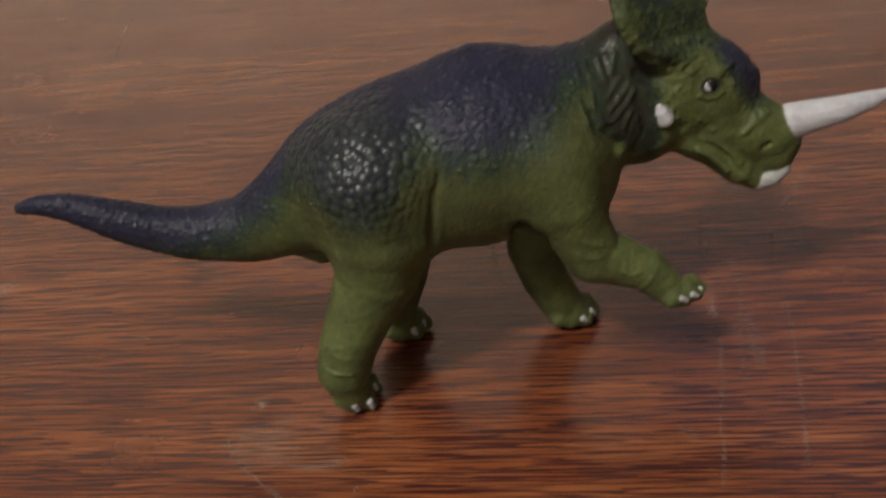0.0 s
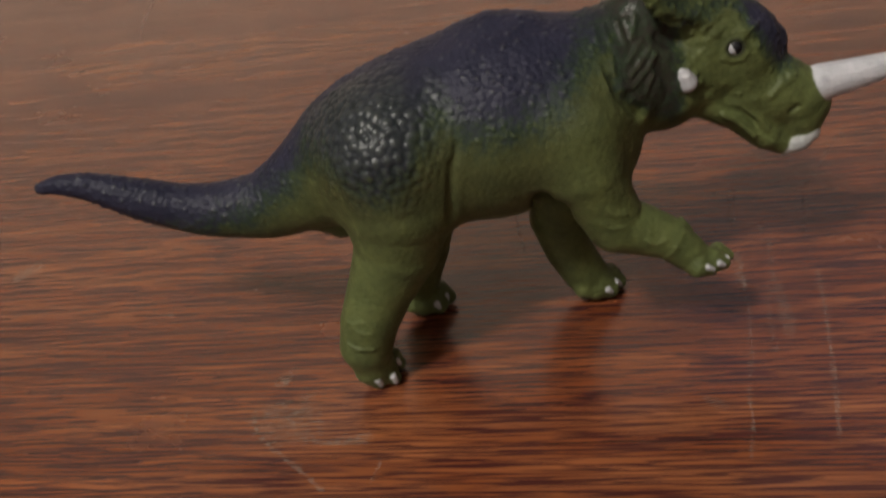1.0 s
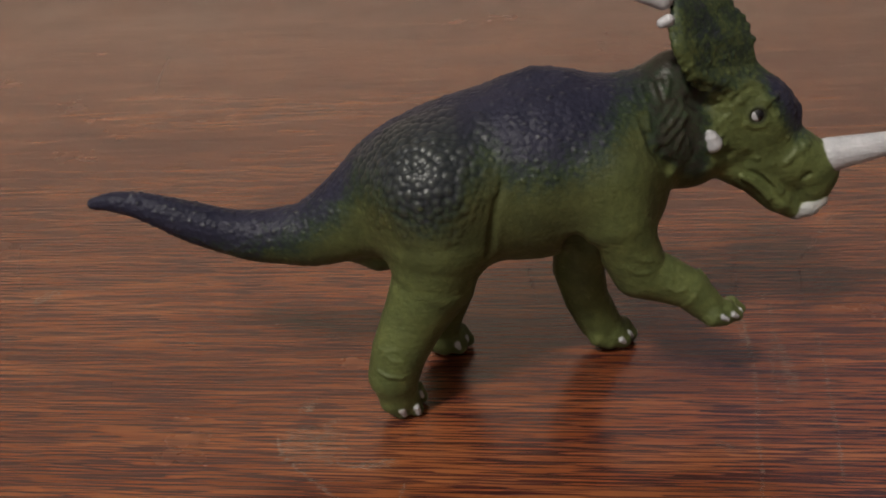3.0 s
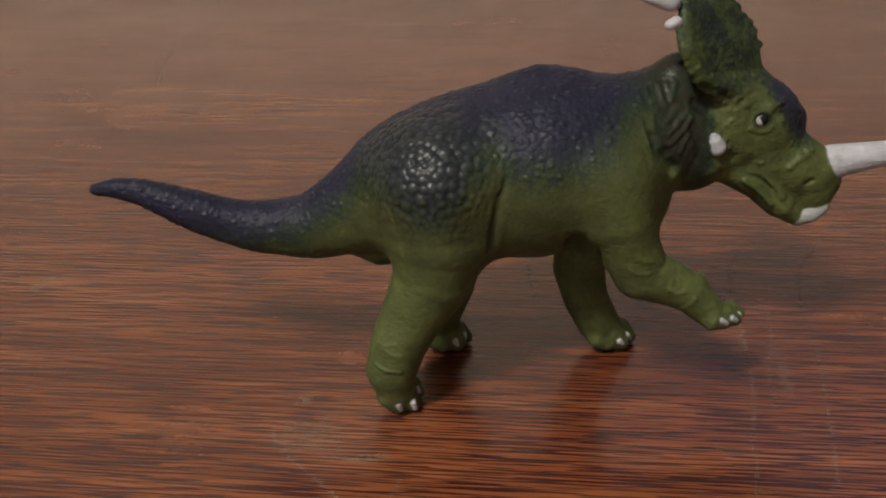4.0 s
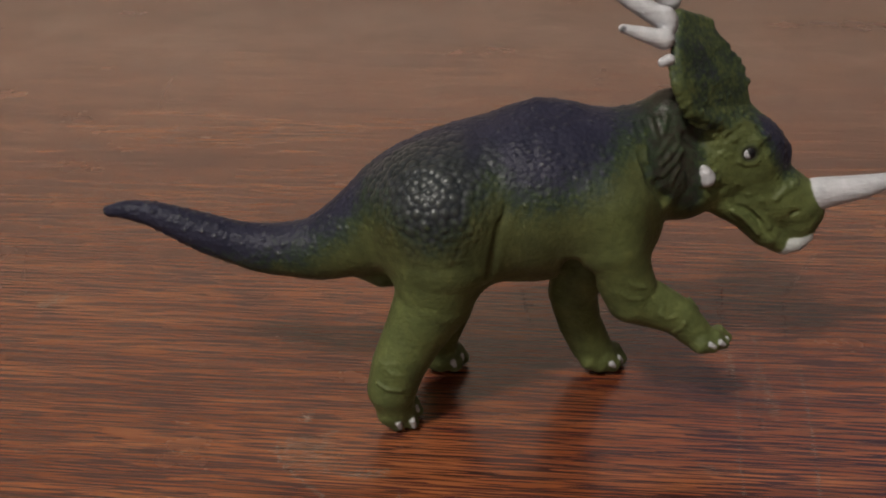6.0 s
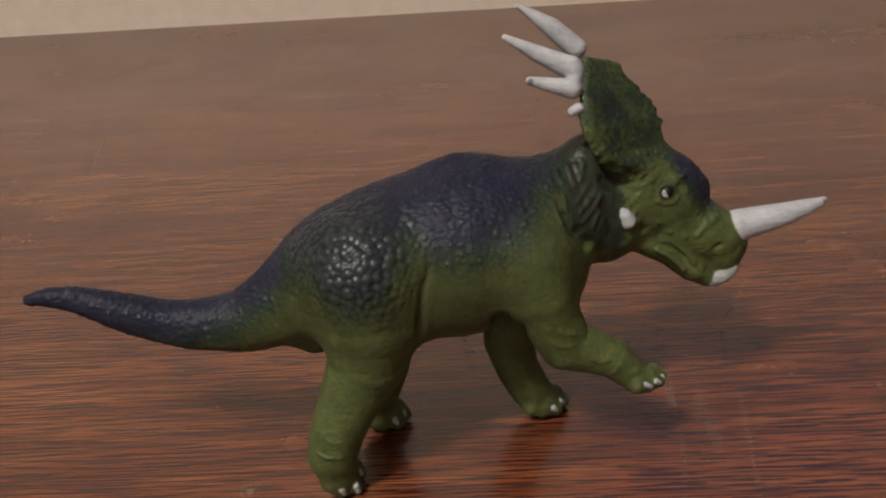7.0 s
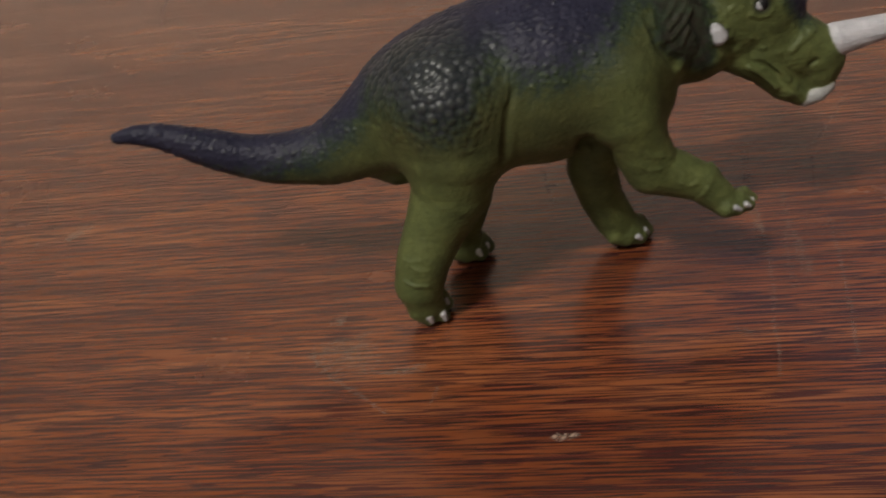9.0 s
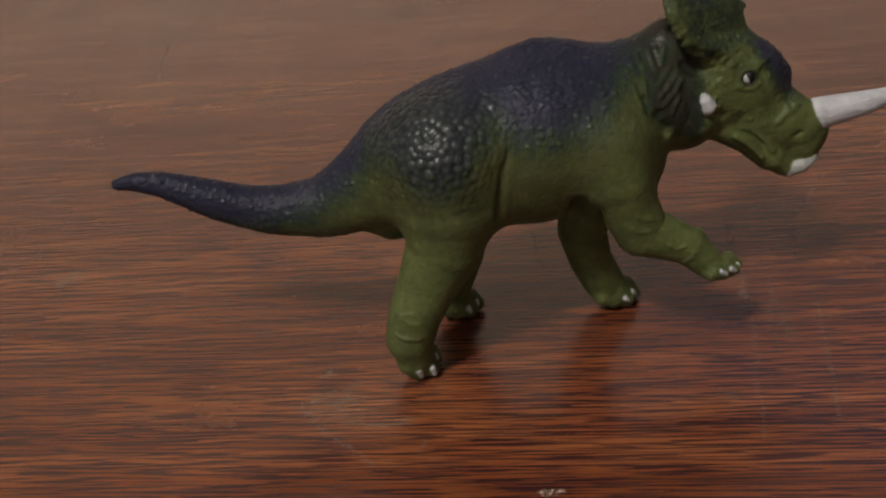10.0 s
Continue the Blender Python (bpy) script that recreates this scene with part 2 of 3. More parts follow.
# far wall with a window opening
WX0, WX1, WZ0, WZ1 = 0.15, 1.35, 0.92, 1.88
bm = bmesh.new()
for low, high in (((X0, Y1, FLOOR), (X1, Y1 + 0.1, WZ0)), ((X0, Y1, WZ1), (X1, Y1 + 0.1, TOP)),
                  ((X0, Y1, WZ0), (WX0, Y1 + 0.1, WZ1)), ((WX1, Y1, WZ0), (X1, Y1 + 0.1, WZ1))):
    piece = box(low, high)
    data = bpy.data.meshes.new("wall_piece")
    piece.to_mesh(data)
    piece.free()
    bm.from_mesh(data)
    bpy.data.meshes.remove(data)
setting("wall_north", bm, WALL_PAINT, "pale pinkish beige wall beyond the table", "wall")
window = tagged(new("window_1"), "white framed window letting in cool daylight", "window", kind="structure")
for low, high in (((WX0, Y1 + 0.03, WZ0), (WX1, Y1 + 0.07, WZ0 + 0.05)), ((WX0, Y1 + 0.03, WZ1 - 0.05), (WX1, Y1 + 0.07, WZ1)),
                  ((WX0, Y1 + 0.03, WZ0 + 0.05), (WX0 + 0.05, Y1 + 0.07, WZ1 - 0.05)), ((WX1 - 0.05, Y1 + 0.03, WZ0 + 0.05), (WX1, Y1 + 0.07, WZ1 - 0.05))):
    part("window_frame", box(low, high, 0.004), TRIM_PAINT, window)

# pendant lamp
lamp = tagged(new("pendant_lamp"), "lit bare bulb on a metal stem over the table", "lamp")
lamp.location = (LAMP[0], LAMP[1], TOP)
DROP = LAMP[2] - TOP
part("canopy", lathe([(0.03, -0.03), (0.05, -0.015), (0.055, 0.0)], 32), METAL, lamp, "brushed metal ceiling plate")
part("stem", lathe([(0.006, DROP + 0.07), (0.006, -0.03)], 16), METAL, lamp)
part("bulb", lathe([(0.01, DROP - 0.04), (0.03, DROP - 0.025), (0.035, DROP), (0.028, DROP + 0.03), (0.012, DROP + 0.07)], 24), DIFFUSER, lamp, "glowing white bulb")

# ---------------------------------------------------------------- table
table = tagged(new("table"), "varnished reddish brown wooden table with worn scratched top", "table")
table.location = (0, 0, FLOOR)
H = -FLOOR
TX0, TX1, TY0, TY1 = -0.95, 0.85, -0.42, 0.572
part("tabletop", box((TX0, TY0, H - 0.028), (TX1, TY1, H), 0.003, 3), WOOD, table, "varnished open-grained tabletop")
for x0, x1, y0, y1 in ((TX0 + 0.08, TX1 - 0.08, TY0 + 0.07, TY0 + 0.09), (TX0 + 0.08, TX1 - 0.08, TY1 - 0.09, TY1 - 0.07)):
    part("apron", box((x0, y0, H - 0.115), (x1, y1, H - 0.028), 0.002), WOOD, table)
for x0, x1 in ((TX0 + 0.07, TX0 + 0.09), (TX1 - 0.09, TX1 - 0.07)):
    part("apron", box((x0, TY0 + 0.09, H - 0.115), (x1, TY1 - 0.09, H - 0.028), 0.002), WOOD, table)
for x in (TX0 + 0.12, TX1 - 0.12):
    for y in (TY0 + 0.12, TY1 - 0.12):
        leg = part("leg", lathe([(0.020, 0.0), (0.023, 0.02), (0.030, 0.45), (0.034, H - 0.0285)], 32), WOOD, table)
        leg.location = (x, y, 0)

from mathutils.kdtree import KDTree

# ---------------------------------------------------------------- dinosaur figure: rows of balls (s, w, z, r) in millimetres
BODY = [(-62.96, -5.93, 42.35, 1.06), (-59.1, -5.95, 42.48, 1.91), (-53.94, -5.79, 41.36, 2.55), (-48.87, -5.51, 39.36, 3.31), (-43.78, -5.21, 37.22, 3.96), (-38.61, -4.96, 35.41, 4.3), (-33.35, -4.78, 34.15, 4.95), (-27.98, -4.73, 33.8, 5.49), (-22.03, -4.76, 34.0, 6.46), (-15.96, -5.07, 36.22, 7.92), (-10.42, -5.52, 38.53, 9.72), (-2.88, -5.88, 41.55, 12.71), (5.61, -6.05, 42.76, 15.14), (14.03, -6.17, 43.64, 16.47), (21.37, -6.3, 44.54, 16.95), (28.69, -6.33, 46.9, 14.1), (33.37, -6.39, 47.0, 12.0)]
NECK = [(34.62, -8.0, 46.0, 12.1), (39.18, -8.43, 48.5, 10.5), (43.86, -8.46, 49.0, 10.3), (47.89, -8.09, 46.9, 9.1)]
NAPE = [(38.9, -9.2, 50.8, 7.2), (43.0, -9.58, 53.6, 7.0), (46.3, -9.98, 56.9, 6.7)]
VENT = [(-13.11, -4.19, 29.9, 2.82), (-10.14, -3.98, 28.44, 2.94), (-7.19, -4.0, 28.6, 2.83)]
HUMP = [(17.64, -7.89, 56.33, 5.12), (20.69, -8.13, 58.1, 4.48), (25.29, -8.0, 57.17, 4.49)]
HIND_NEAR = [(1.6, 3.1, 45.2, 10.9), (1.9, 4.6, 37.0, 9.6), (0.4, 5.6, 28.6, 7.6), (-4.05, 7.13, 20.53, 5.9), (-6.95, 8.42, 14.84, 5.3), (-8.51, 8.96, 9.74, 4.9), (-8.12, 8.8, 5.03, 3.85), (-6.73, 8.73, 3.03, 2.6)]
HIND_FAR = [(3.15, -10.96, 28.28, 8.98), (2.29, -10.36, 16.82, 5.77), (0.29, -11.13, 8.07, 4.5), (0.77, -11.58, 4.18, 3.83), (3.13, -11.39, 2.8, 2.88)]
FORE_NEAR = [(32.6, 3.6, 46.0, 7.0), (33.6, 4.6, 38.8, 6.8), (36.0, 5.0, 32.4, 5.6), (38.2, 5.1, 27.3, 5.2), (42.81, 5.2, 25.2, 4.45), (47.0, 5.66, 23.2, 3.8), (49.8, 6.07, 20.5, 3.35), (52.0, 6.41, 18.3, 2.9), (53.9, 6.47, 17.9, 2.3)]
FORE_FAR = [(30.98, -10.27, 30.46, 6.66), (28.93, -9.78, 19.83, 5.13), (30.64, -9.73, 12.39, 4.53), (33.28, -9.96, 6.58, 4.35), (35.77, -9.85, 3.53, 3.54)]
SKULL = [(55.83, -9.72, 47.98, 7.59), (61.04, -9.77, 48.38, 7.79), (62.63, -9.01, 42.94, 6.6), (67.37, -8.77, 41.18, 5.77), (71.23, -8.47, 39.1, 4.72)]
BROW_TOP = [(60.16, -10.3, 52.12, 6.27), (64.06, -10.09, 50.65, 4.61), (66.82, -10.02, 50.16, 3.04)]
SNOUT = [(68.37, -8.85, 41.81, 5.34), (72.18, -8.61, 40.07, 4.82), (73.48, -8.34, 38.15, 4.08), (72.67, -8.03, 35.93, 3.89)]
JAW = [(56.18, -8.79, 42.1, 3.7), (61.72, -8.32, 38.5, 3.2), (66.18, -7.8, 34.5, 3.1), (68.77, -7.52, 32.3, 2.25)]
NASAL_HORN = [(75.49, -7.9, 42.12, 3.24), (84.69, -8.08, 43.42, 2.35), (89.22, -8.23, 44.48, 1.62), (92.6, -8.36, 45.45, 0.78)]
BEAK = [(69.9, -7.2, 31.6, 2.0), (72.2, -7.2, 32.5, 2.25), (74.1, -7.2, 33.6, 1.75)]
FRILL_MID = [(65.39, -10.54, 53.82, 1.1), (60.09, -11.34, 59.58, 1.09), (58.61, -12.08, 64.85, 1.08), (54.68, -12.84, 70.26, 1.07), (51.24, -13.48, 74.88, 1.06)]
FRILL_RIM = [(51.71, -3.34, 59.56, 1.04), (47.51, -1.66, 61.89, 1.03), (44.96, -1.34, 66.74, 1.01), (44.44, -4.11, 72.23, 1.01), (45.57, -9.83, 77.33, 1.03)]
RIM_BUMPS = [(43.36, -2.41, 70.05, 0.74), (43.52, -1.76, 68.77, 0.76), (43.89, -1.11, 67.47, 0.86), (44.36, -0.95, 66.09, 0.82), (44.99, -1.05, 64.58, 0.75), (45.73, -1.15, 63.16, 0.81), (46.72, -1.83, 61.46, 0.82), (48.01, -2.89, 59.9, 0.77), (49.25, -2.78, 59.14, 0.87), (50.61, -2.72, 58.69, 0.77)]
MID_BUMPS = [(59.06, -12.33, 66.39, 0.64), (57.15, -12.7, 69.03, 0.51), (54.7, -13.03, 71.38, 0.51), (52.42, -13.53, 74.94, 0.55), (50.1, -13.66, 75.88, 0.54), (47.87, -13.67, 75.98, 0.5), (60.3, -11.9, 64.0, 0.55), (58.3, -12.5, 68.0, 0.5), (55.9, -12.9, 70.6, 0.5)]
SNOUT_WARTS = [(56.1, -4.8, 59.1, 0.37), (57.7, -6.2, 59.0, 0.34), (59.8, -7.5, 58.6, 0.36), (58.5, -7.7, 59.6, 0.39), (56.2, -6.1, 60.2, 0.29), (67.9, -4.4, 45.3, 0.35), (65.9, -3.5, 43.1, 0.25), (63.4, -3.4, 42.9, 0.3), (69.3, -5.2, 46.0, 0.38), (66.1, -4.7, 47.6, 0.32), (58.1, -3.2, 46.8, 0.3), (60.6, -3.6, 44.3, 0.35), (62.6, -4.2, 54.3, 0.38), (63.5, -3.7, 52.5, 0.28)]
CHEEK_WARTS = [(53.5, -3.2, 59.7, 0.26), (54.9, -3.6, 58.2, 0.28), (53.1, -3.2, 57.9, 0.26), (52.6, -3.6, 56.3, 0.32), (53.6, -3.5, 54.8, 0.32), (52.4, -3.8, 54.7, 0.28), (54.6, -3.6, 56.5, 0.36), (51.8, -3.0, 53.1, 0.27), (53.0, -2.7, 52.4, 0.31), (52.0, -2.0, 51.6, 0.32), (54.2, -2.9, 53.1, 0.31), (55.1, -3.3, 54.8, 0.34), (54.4, -4.8, 60.6, 0.34), (53.9, -1.8, 48.4, 0.26), (53.1, -1.8, 50.1, 0.34), (50.3, -1.6, 60.2, 0.3), (49.4, -1.6, 62.0, 0.36), (53.7, -5.7, 63.0, 0.36), (51.4, -4.5, 65.0, 0.28), (50.3, -5.5, 68.2, 0.37), (47.5, -2.3, 67.3, 0.34), (46.5, -0.4, 64.0, 0.35), (50.2, -3.0, 63.5, 0.37), (55.6, -7.3, 62.9, 0.31)]
HEAD_MID = -10
CHEEK = [(61.5, -9.0, 51.5, 5.6), (56.5, -8.2, 54.2, 4.8), (53.0, -7.3, 57.2, 3.8), (50.8, -6.2, 60.0, 2.4)]
CHEST = [(37.2, -4.0, 46.0, 7.6), (37.6, -1.0, 39.5, 6.0)]
JOWL = [(54.6, -7.4, 51.5, 4.6), (54.3, -7.2, 47.0, 4.6)]
EYE = (59.6, -3.85, 52.95, 1.35)
TOES = []
TOES.append([(-9.24, 10.12, 3.9, 2.15), (-7.71, 10.45, 1.79, 1.4)])
TOES.append([(-6.15, 9.19, 3.37, 2.16), (-4.8, 9.48, 1.49, 1.41)])
TOES.append([(-5.07, 5.69, 3.11, 1.98), (-3.9, 5.93, 1.59, 1.32)])
TOES.append([(1.94, -9.48, 3.43, 2.38), (3.94, -9.33, 2.33, 1.79)])
TOES.append([(4.11, -12.49, 3.48, 2.17), (5.77, -12.26, 1.84, 1.57)])
TOES.append([(-1.0, -8.54, 3.87, 1.89), (0.85, -8.35, 2.52, 1.42)])
TOES.append([(36.15, -8.36, 3.56, 2.58), (38.19, -8.18, 2.34, 1.76)])
TOES.append([(38.39, -11.33, 3.32, 2.38), (40.24, -11.1, 1.7, 1.55)])
TOES.append([(33.05, -7.4, 3.87, 2.1), (34.98, -7.2, 2.53, 1.4)])
TOES.append([(51.63, 8.42, 18.45, 2.1), (53.67, 8.52, 17.71, 1.26)])
TOES.append([(54.2, 6.92, 18.39, 2.01), (56.17, 7.05, 17.54, 1.27)])
TOES.append([(55.8, 4.45, 18.24, 1.6), (57.71, 4.6, 17.14, 0.96)])
SPIKES = []
SPIKES.append([(44.49, -13.1, 79.28, 1.98), (39.96, -13.69, 83.53, 1.75), (34.38, -14.27, 87.61, 0.51)])
SPIKES.append([(42.67, -7.8, 77.15, 2.14), (36.48, -8.26, 80.41, 1.51), (30.88, -8.71, 83.68, 0.6)])
SPIKES.append([(41.97, -4.43, 74.47, 1.81), (37.26, -4.61, 75.81, 1.2), (34.57, -4.72, 76.56, 0.8)])
SPIKES.append([(42.53, -6.98, 78.44, 1.21), (43.05, -6.65, 76.09, 1.42), (42.44, -6.31, 73.62, 1.22)])
SPIKES.append([(42.68, -2.5, 71.46, 1.01), (41.64, -2.43, 70.95, 0.91)])
SPIKES.append([(51.6, -1.2, 48.9, 1.6), (51.1, -0.9, 50.2, 1.15), (50.7, -0.7, 51.3, 0.55)])
CLAWS = []
CLAWS.append([(-7.44, 12.05, 3.48, 0.64), (-6.99, 11.72, 1.84, 0.36)])
CLAWS.append([(-4.69, 10.86, 3.0, 0.64), (-4.32, 10.83, 1.32, 0.37)])
CLAWS.append([(-4.01, 7.29, 3.49, 0.48), (-3.61, 7.12, 2.51, 0.27)])
CLAWS.append([(3.6, -7.78, 3.72, 0.62), (4.06, -7.62, 2.95, 0.35)])
CLAWS.append([(5.65, -10.23, 3.68, 0.52), (5.87, -10.05, 2.93, 0.3)])
CLAWS.append([(37.45, -6.25, 3.71, 0.61), (38.23, -6.41, 2.86, 0.35)])
CLAWS.append([(39.43, -8.4, 3.73, 0.62), (40.33, -9.54, 1.91, 0.36)])
CLAWS.append([(52.77, 9.82, 19.11, 0.5), (53.94, 9.63, 18.32, 0.29)])
CLAWS.append([(55.03, 8.78, 18.85, 0.51), (56.07, 8.44, 17.97, 0.29)])
CLAWS.append([(56.77, 6.98, 18.74, 0.37), (57.23, 7.05, 18.27, 0.21)])
GROOVES = []
GROOVES.append([(13.4, 9.9, 49.0, 0.05), (12.0, 10.8, 44.8, 0.18), (11.3, 10.8, 39.8, 0.32), (10.7, 10.2, 35.6, 0.3)])
GROOVES.append([(47.6, -2.9, 56.7, 0.90), (48.9, -3.0, 56.2, 1.30), (50.1, -3.4, 55.3, 0.90)])
GROOVES.append([(41.8, 3.2, 50.2, 0.50), (41.9, 3.6, 48.6, 0.90), (43.2, 2.5, 46.6, 0.90)])
GROOVES.append([(51.5, -0.4, 47.3, 0.35), (53.4, -1.4, 46.3, 0.50), (55.1, -2.3, 46.1, 0.30)])
GROOVES.append([(46.8, -0.1, 52.9, 0.50), (48.0, -0.0, 50.6, 0.60), (48.8, 0.3, 48.0, 0.60), (50.4, -0.2, 45.2, 0.40)])
GROOVES.append([(39.0, 3.3, 53.3, 0.30), (39.7, 4.5, 51.5, 0.50), (40.9, 4.0, 49.7, 0.60)])
GROOVES.append([(25.8, 9.4, 36.2, 1.5), (26.8, 3.5, 32.8, 2.6), (27.5, -2.0, 30.0, 2.8)])
GROOVES.append([(28.4, 9.4, 34.0, 1.2), (29.0, 3.5, 31.0, 2.4), (29.5, -2.0, 28.5, 2.5)])
MOUTH = []
MOUTH.append([(58.2, -3.5, 42.2, 0.30), (59.9, -3.5, 41.5, 0.50), (61.6, -3.5, 40.5, 0.55), (63.2, -3.7, 38.9, 0.50), (63.8, -3.4, 37.6, 0.35)])
MOUTH.append([(63.8, -3.3, 37.4, 0.35), (65.4, -3.2, 36.0, 0.40), (67.2, -3.2, 34.6, 0.35)])
MOUTH.append([(69.7, -3.7, 39.8, 0.60), (70.4, -3.6, 40.3, 0.60)])
RIDGES = []
RIDGES.append([(56.4, -3.6, 55.7, 0.55), (57.6, -4.0, 56.2, 0.55), (59.0, -4.4, 56.2, 0.55), (60.5, -4.4, 55.6, 0.55)])
RIDGES.append([(56.6, -4.0, 56.7, 0.52), (58.2, -4.7, 57.1, 0.52), (59.8, -5.2, 56.8, 0.52), (61.0, -4.9, 56.1, 0.52)])
RIDGES.append([(55.4, -3.7, 57.4, 0.49), (57.0, -4.7, 58.2, 0.49), (59.0, -6.0, 58.0, 0.49), (60.5, -6.0, 57.3, 0.49)])
RIDGES.append([(57.7, -3.1, 51.4, 0.35), (59.1, -3.2, 50.7, 0.35), (60.8, -3.1, 50.9, 0.35), (61.7, -3.2, 51.9, 0.35)])
RIDGES.append([(61.1, -4.2, 55.0, 0.85), (62.0, -4.6, 55.2, 0.85), (62.9, -5.1, 55.4, 0.85)])
RIDGES.append([(58.2, -3.7, 55.0, 0.52), (59.7, -4.0, 55.1, 0.52), (61.3, -4.1, 54.7, 0.52)])
RIDGES.append([(61.6, -3.5, 40.6, 0.42), (63.6, -3.8, 39.7, 0.42), (64.9, -3.9, 38.3, 0.42), (65.7, -3.8, 36.9, 0.42)])
RIDGES.append([(58.0, -3.0, 41.0, 0.39), (60.1, -3.2, 39.5, 0.39), (62.0, -3.3, 37.7, 0.39), (63.3, -3.2, 36.1, 0.39)])
RIDGES.append([(65.9, -3.5, 43.1, 0.39), (67.1, -3.8, 44.3, 0.39), (68.4, -4.2, 44.9, 0.39), (70.2, -5.3, 45.8, 0.39)])
RIDGES.append([(38.7, -4.3, 59.2, 0.22), (38.9, -2.8, 58.4, 0.22), (39.3, -1.5, 57.6, 0.22)])
RIDGES.append([(41.0, -4.7, 59.5, 0.26), (41.4, -2.9, 58.1, 0.26), (41.8, -1.5, 56.9, 0.26)])
RIDGES.append([(42.5, -4.9, 59.6, 0.22), (42.7, -3.6, 58.6, 0.22), (42.8, -2.5, 57.6, 0.22)])
RIDGES.append([(43.9, -4.7, 59.9, 0.22), (43.5, -3.5, 58.7, 0.22), (42.9, -2.3, 57.4, 0.22)])
RIDGES.append([(42.0, 0.5, 54.9, 0.26), (43.1, -0.7, 55.8, 0.26), (44.5, -2.2, 56.8, 0.26)])
RIDGES.append([(42.1, 1.7, 53.0, 0.26), (43.6, 0.6, 54.0, 0.26), (45.6, -1.3, 55.7, 0.26)])
RIDGES.append([(41.4, 3.1, 50.6, 0.29), (43.2, 1.6, 51.8, 0.29), (45.1, 0.4, 53.2, 0.29), (46.4, -0.8, 54.8, 0.29)])
RIDGES.append([(39.3, 0.6, 55.8, 0.19), (39.3, 2.4, 54.2, 0.19), (39.8, 3.7, 52.4, 0.19)])
RIDGES.append([(36.9, 1.8, 55.9, 0.16), (37.3, 3.6, 54.3, 0.16), (38.0, 4.9, 52.8, 0.16)])
RIDGES.append([(44.2, 1.7, 49.5, 0.24), (45.3, 1.1, 51.6, 0.24), (47.0, -0.3, 53.1, 0.24)])
RIDGES.append([(36.3, 10.6, 33.5, 0.15), (37.6, 10.4, 32.5, 0.15), (39.4, 9.7, 32.0, 0.15)])
RIDGES.append([(35.0, 10.4, 31.0, 0.15), (36.6, 10.4, 30.0, 0.15), (38.6, 10.2, 29.8, 0.15)])
RIDGES.append([(42.6, 9.7, 26.0, 0.16), (44.2, 9.5, 24.9, 0.16), (45.8, 9.3, 25.3, 0.16)])
RIDGES.append([(45.8, 8.7, 21.3, 0.16), (46.8, 9.4, 22.6, 0.16), (47.7, 9.4, 23.8, 0.16)])
RIDGES.append([(49.3, 4.4, 26.7, 0.15), (50.1, 5.1, 25.7, 0.15), (51.0, 5.3, 24.5, 0.15)])
RIDGES.append([(41.5, 8.8, 29.3, 0.17), (42.9, 8.8, 28.3, 0.17), (43.3, 9.2, 27.4, 0.17)])
RIDGES.append([(-9.5, 12.6, 17.0, 0.16), (-7.8, 13.5, 16.1, 0.16), (-6.2, 13.6, 15.8, 0.16)])
RIDGES.append([(-11.1, 12.7, 13.5, 0.17), (-9.3, 13.9, 12.8, 0.17), (-6.4, 13.9, 12.4, 0.17)])
RIDGES.append([(-10.4, 11.4, 17.7, 0.14), (-9.1, 12.5, 17.7, 0.14), (-7.1, 13.2, 18.1, 0.14)])
RIDGES.append([(61.15, -3.35, 52.9, 0.34), (60.7, -3.35, 53.93, 0.34), (59.6, -3.35, 54.35, 0.34), (58.5, -3.35, 53.93, 0.34), (58.05, -3.35, 52.9, 0.34), (58.5, -3.35, 51.87, 0.34), (59.6, -3.35, 51.45, 0.34), (60.7, -3.35, 51.87, 0.34), (61.15, -3.35, 52.9, 0.34)])


def smooth_min(a, b, k):
    h = np.maximum(k - np.abs(a - b), 0.0) / k
    return np.minimum(a, b) - h * h * k * 0.25


def chain_distance(p, balls, q=1.0):
    """Distance from points to a row of balls (s, w, z, r) joined by tapered links; q widens it sideways."""
    best = None
    for one, two in zip(balls, balls[1:] if len(balls) > 1 else balls):
        a, b = np.array(one[:3], np.float32), np.array(two[:3], np.float32)
        d, v = p - a, b - a
        scale = np.array((1, 1 / q, 1), np.float32)
        d, v = d * scale, v * scale
        t = np.clip(d @ v / max(float(v @ v), 1e-6), 0, 1)
        d = d - t[:, None] * v
        far = np.sqrt(np.einsum("ij,ij->i", d, d)) - (one[3] + t * (two[3] - one[3]))
        best = far if best is None else np.minimum(best, far)
    return best


def smoothed(balls, steps=3):
    """More balls along a smooth curve through the given ones."""
    b = np.array([balls[0], *balls, balls[-1]], np.float32)
    rows = []
    for i in range(1, len(b) - 2):
        for t in np.arange(steps) / steps:
            rows.append(tuple(0.5 * (2 * b[i] + (b[i + 1] - b[i - 1]) * t + (2 * b[i - 1] - 5 * b[i] + 4 * b[i + 1] - b[i + 2]) * t * t
                                     + (3 * b[i] - b[i - 1] - 3 * b[i + 1] + b[i + 2]) * t ** 3)))
    return rows + [tuple(b[-1])]


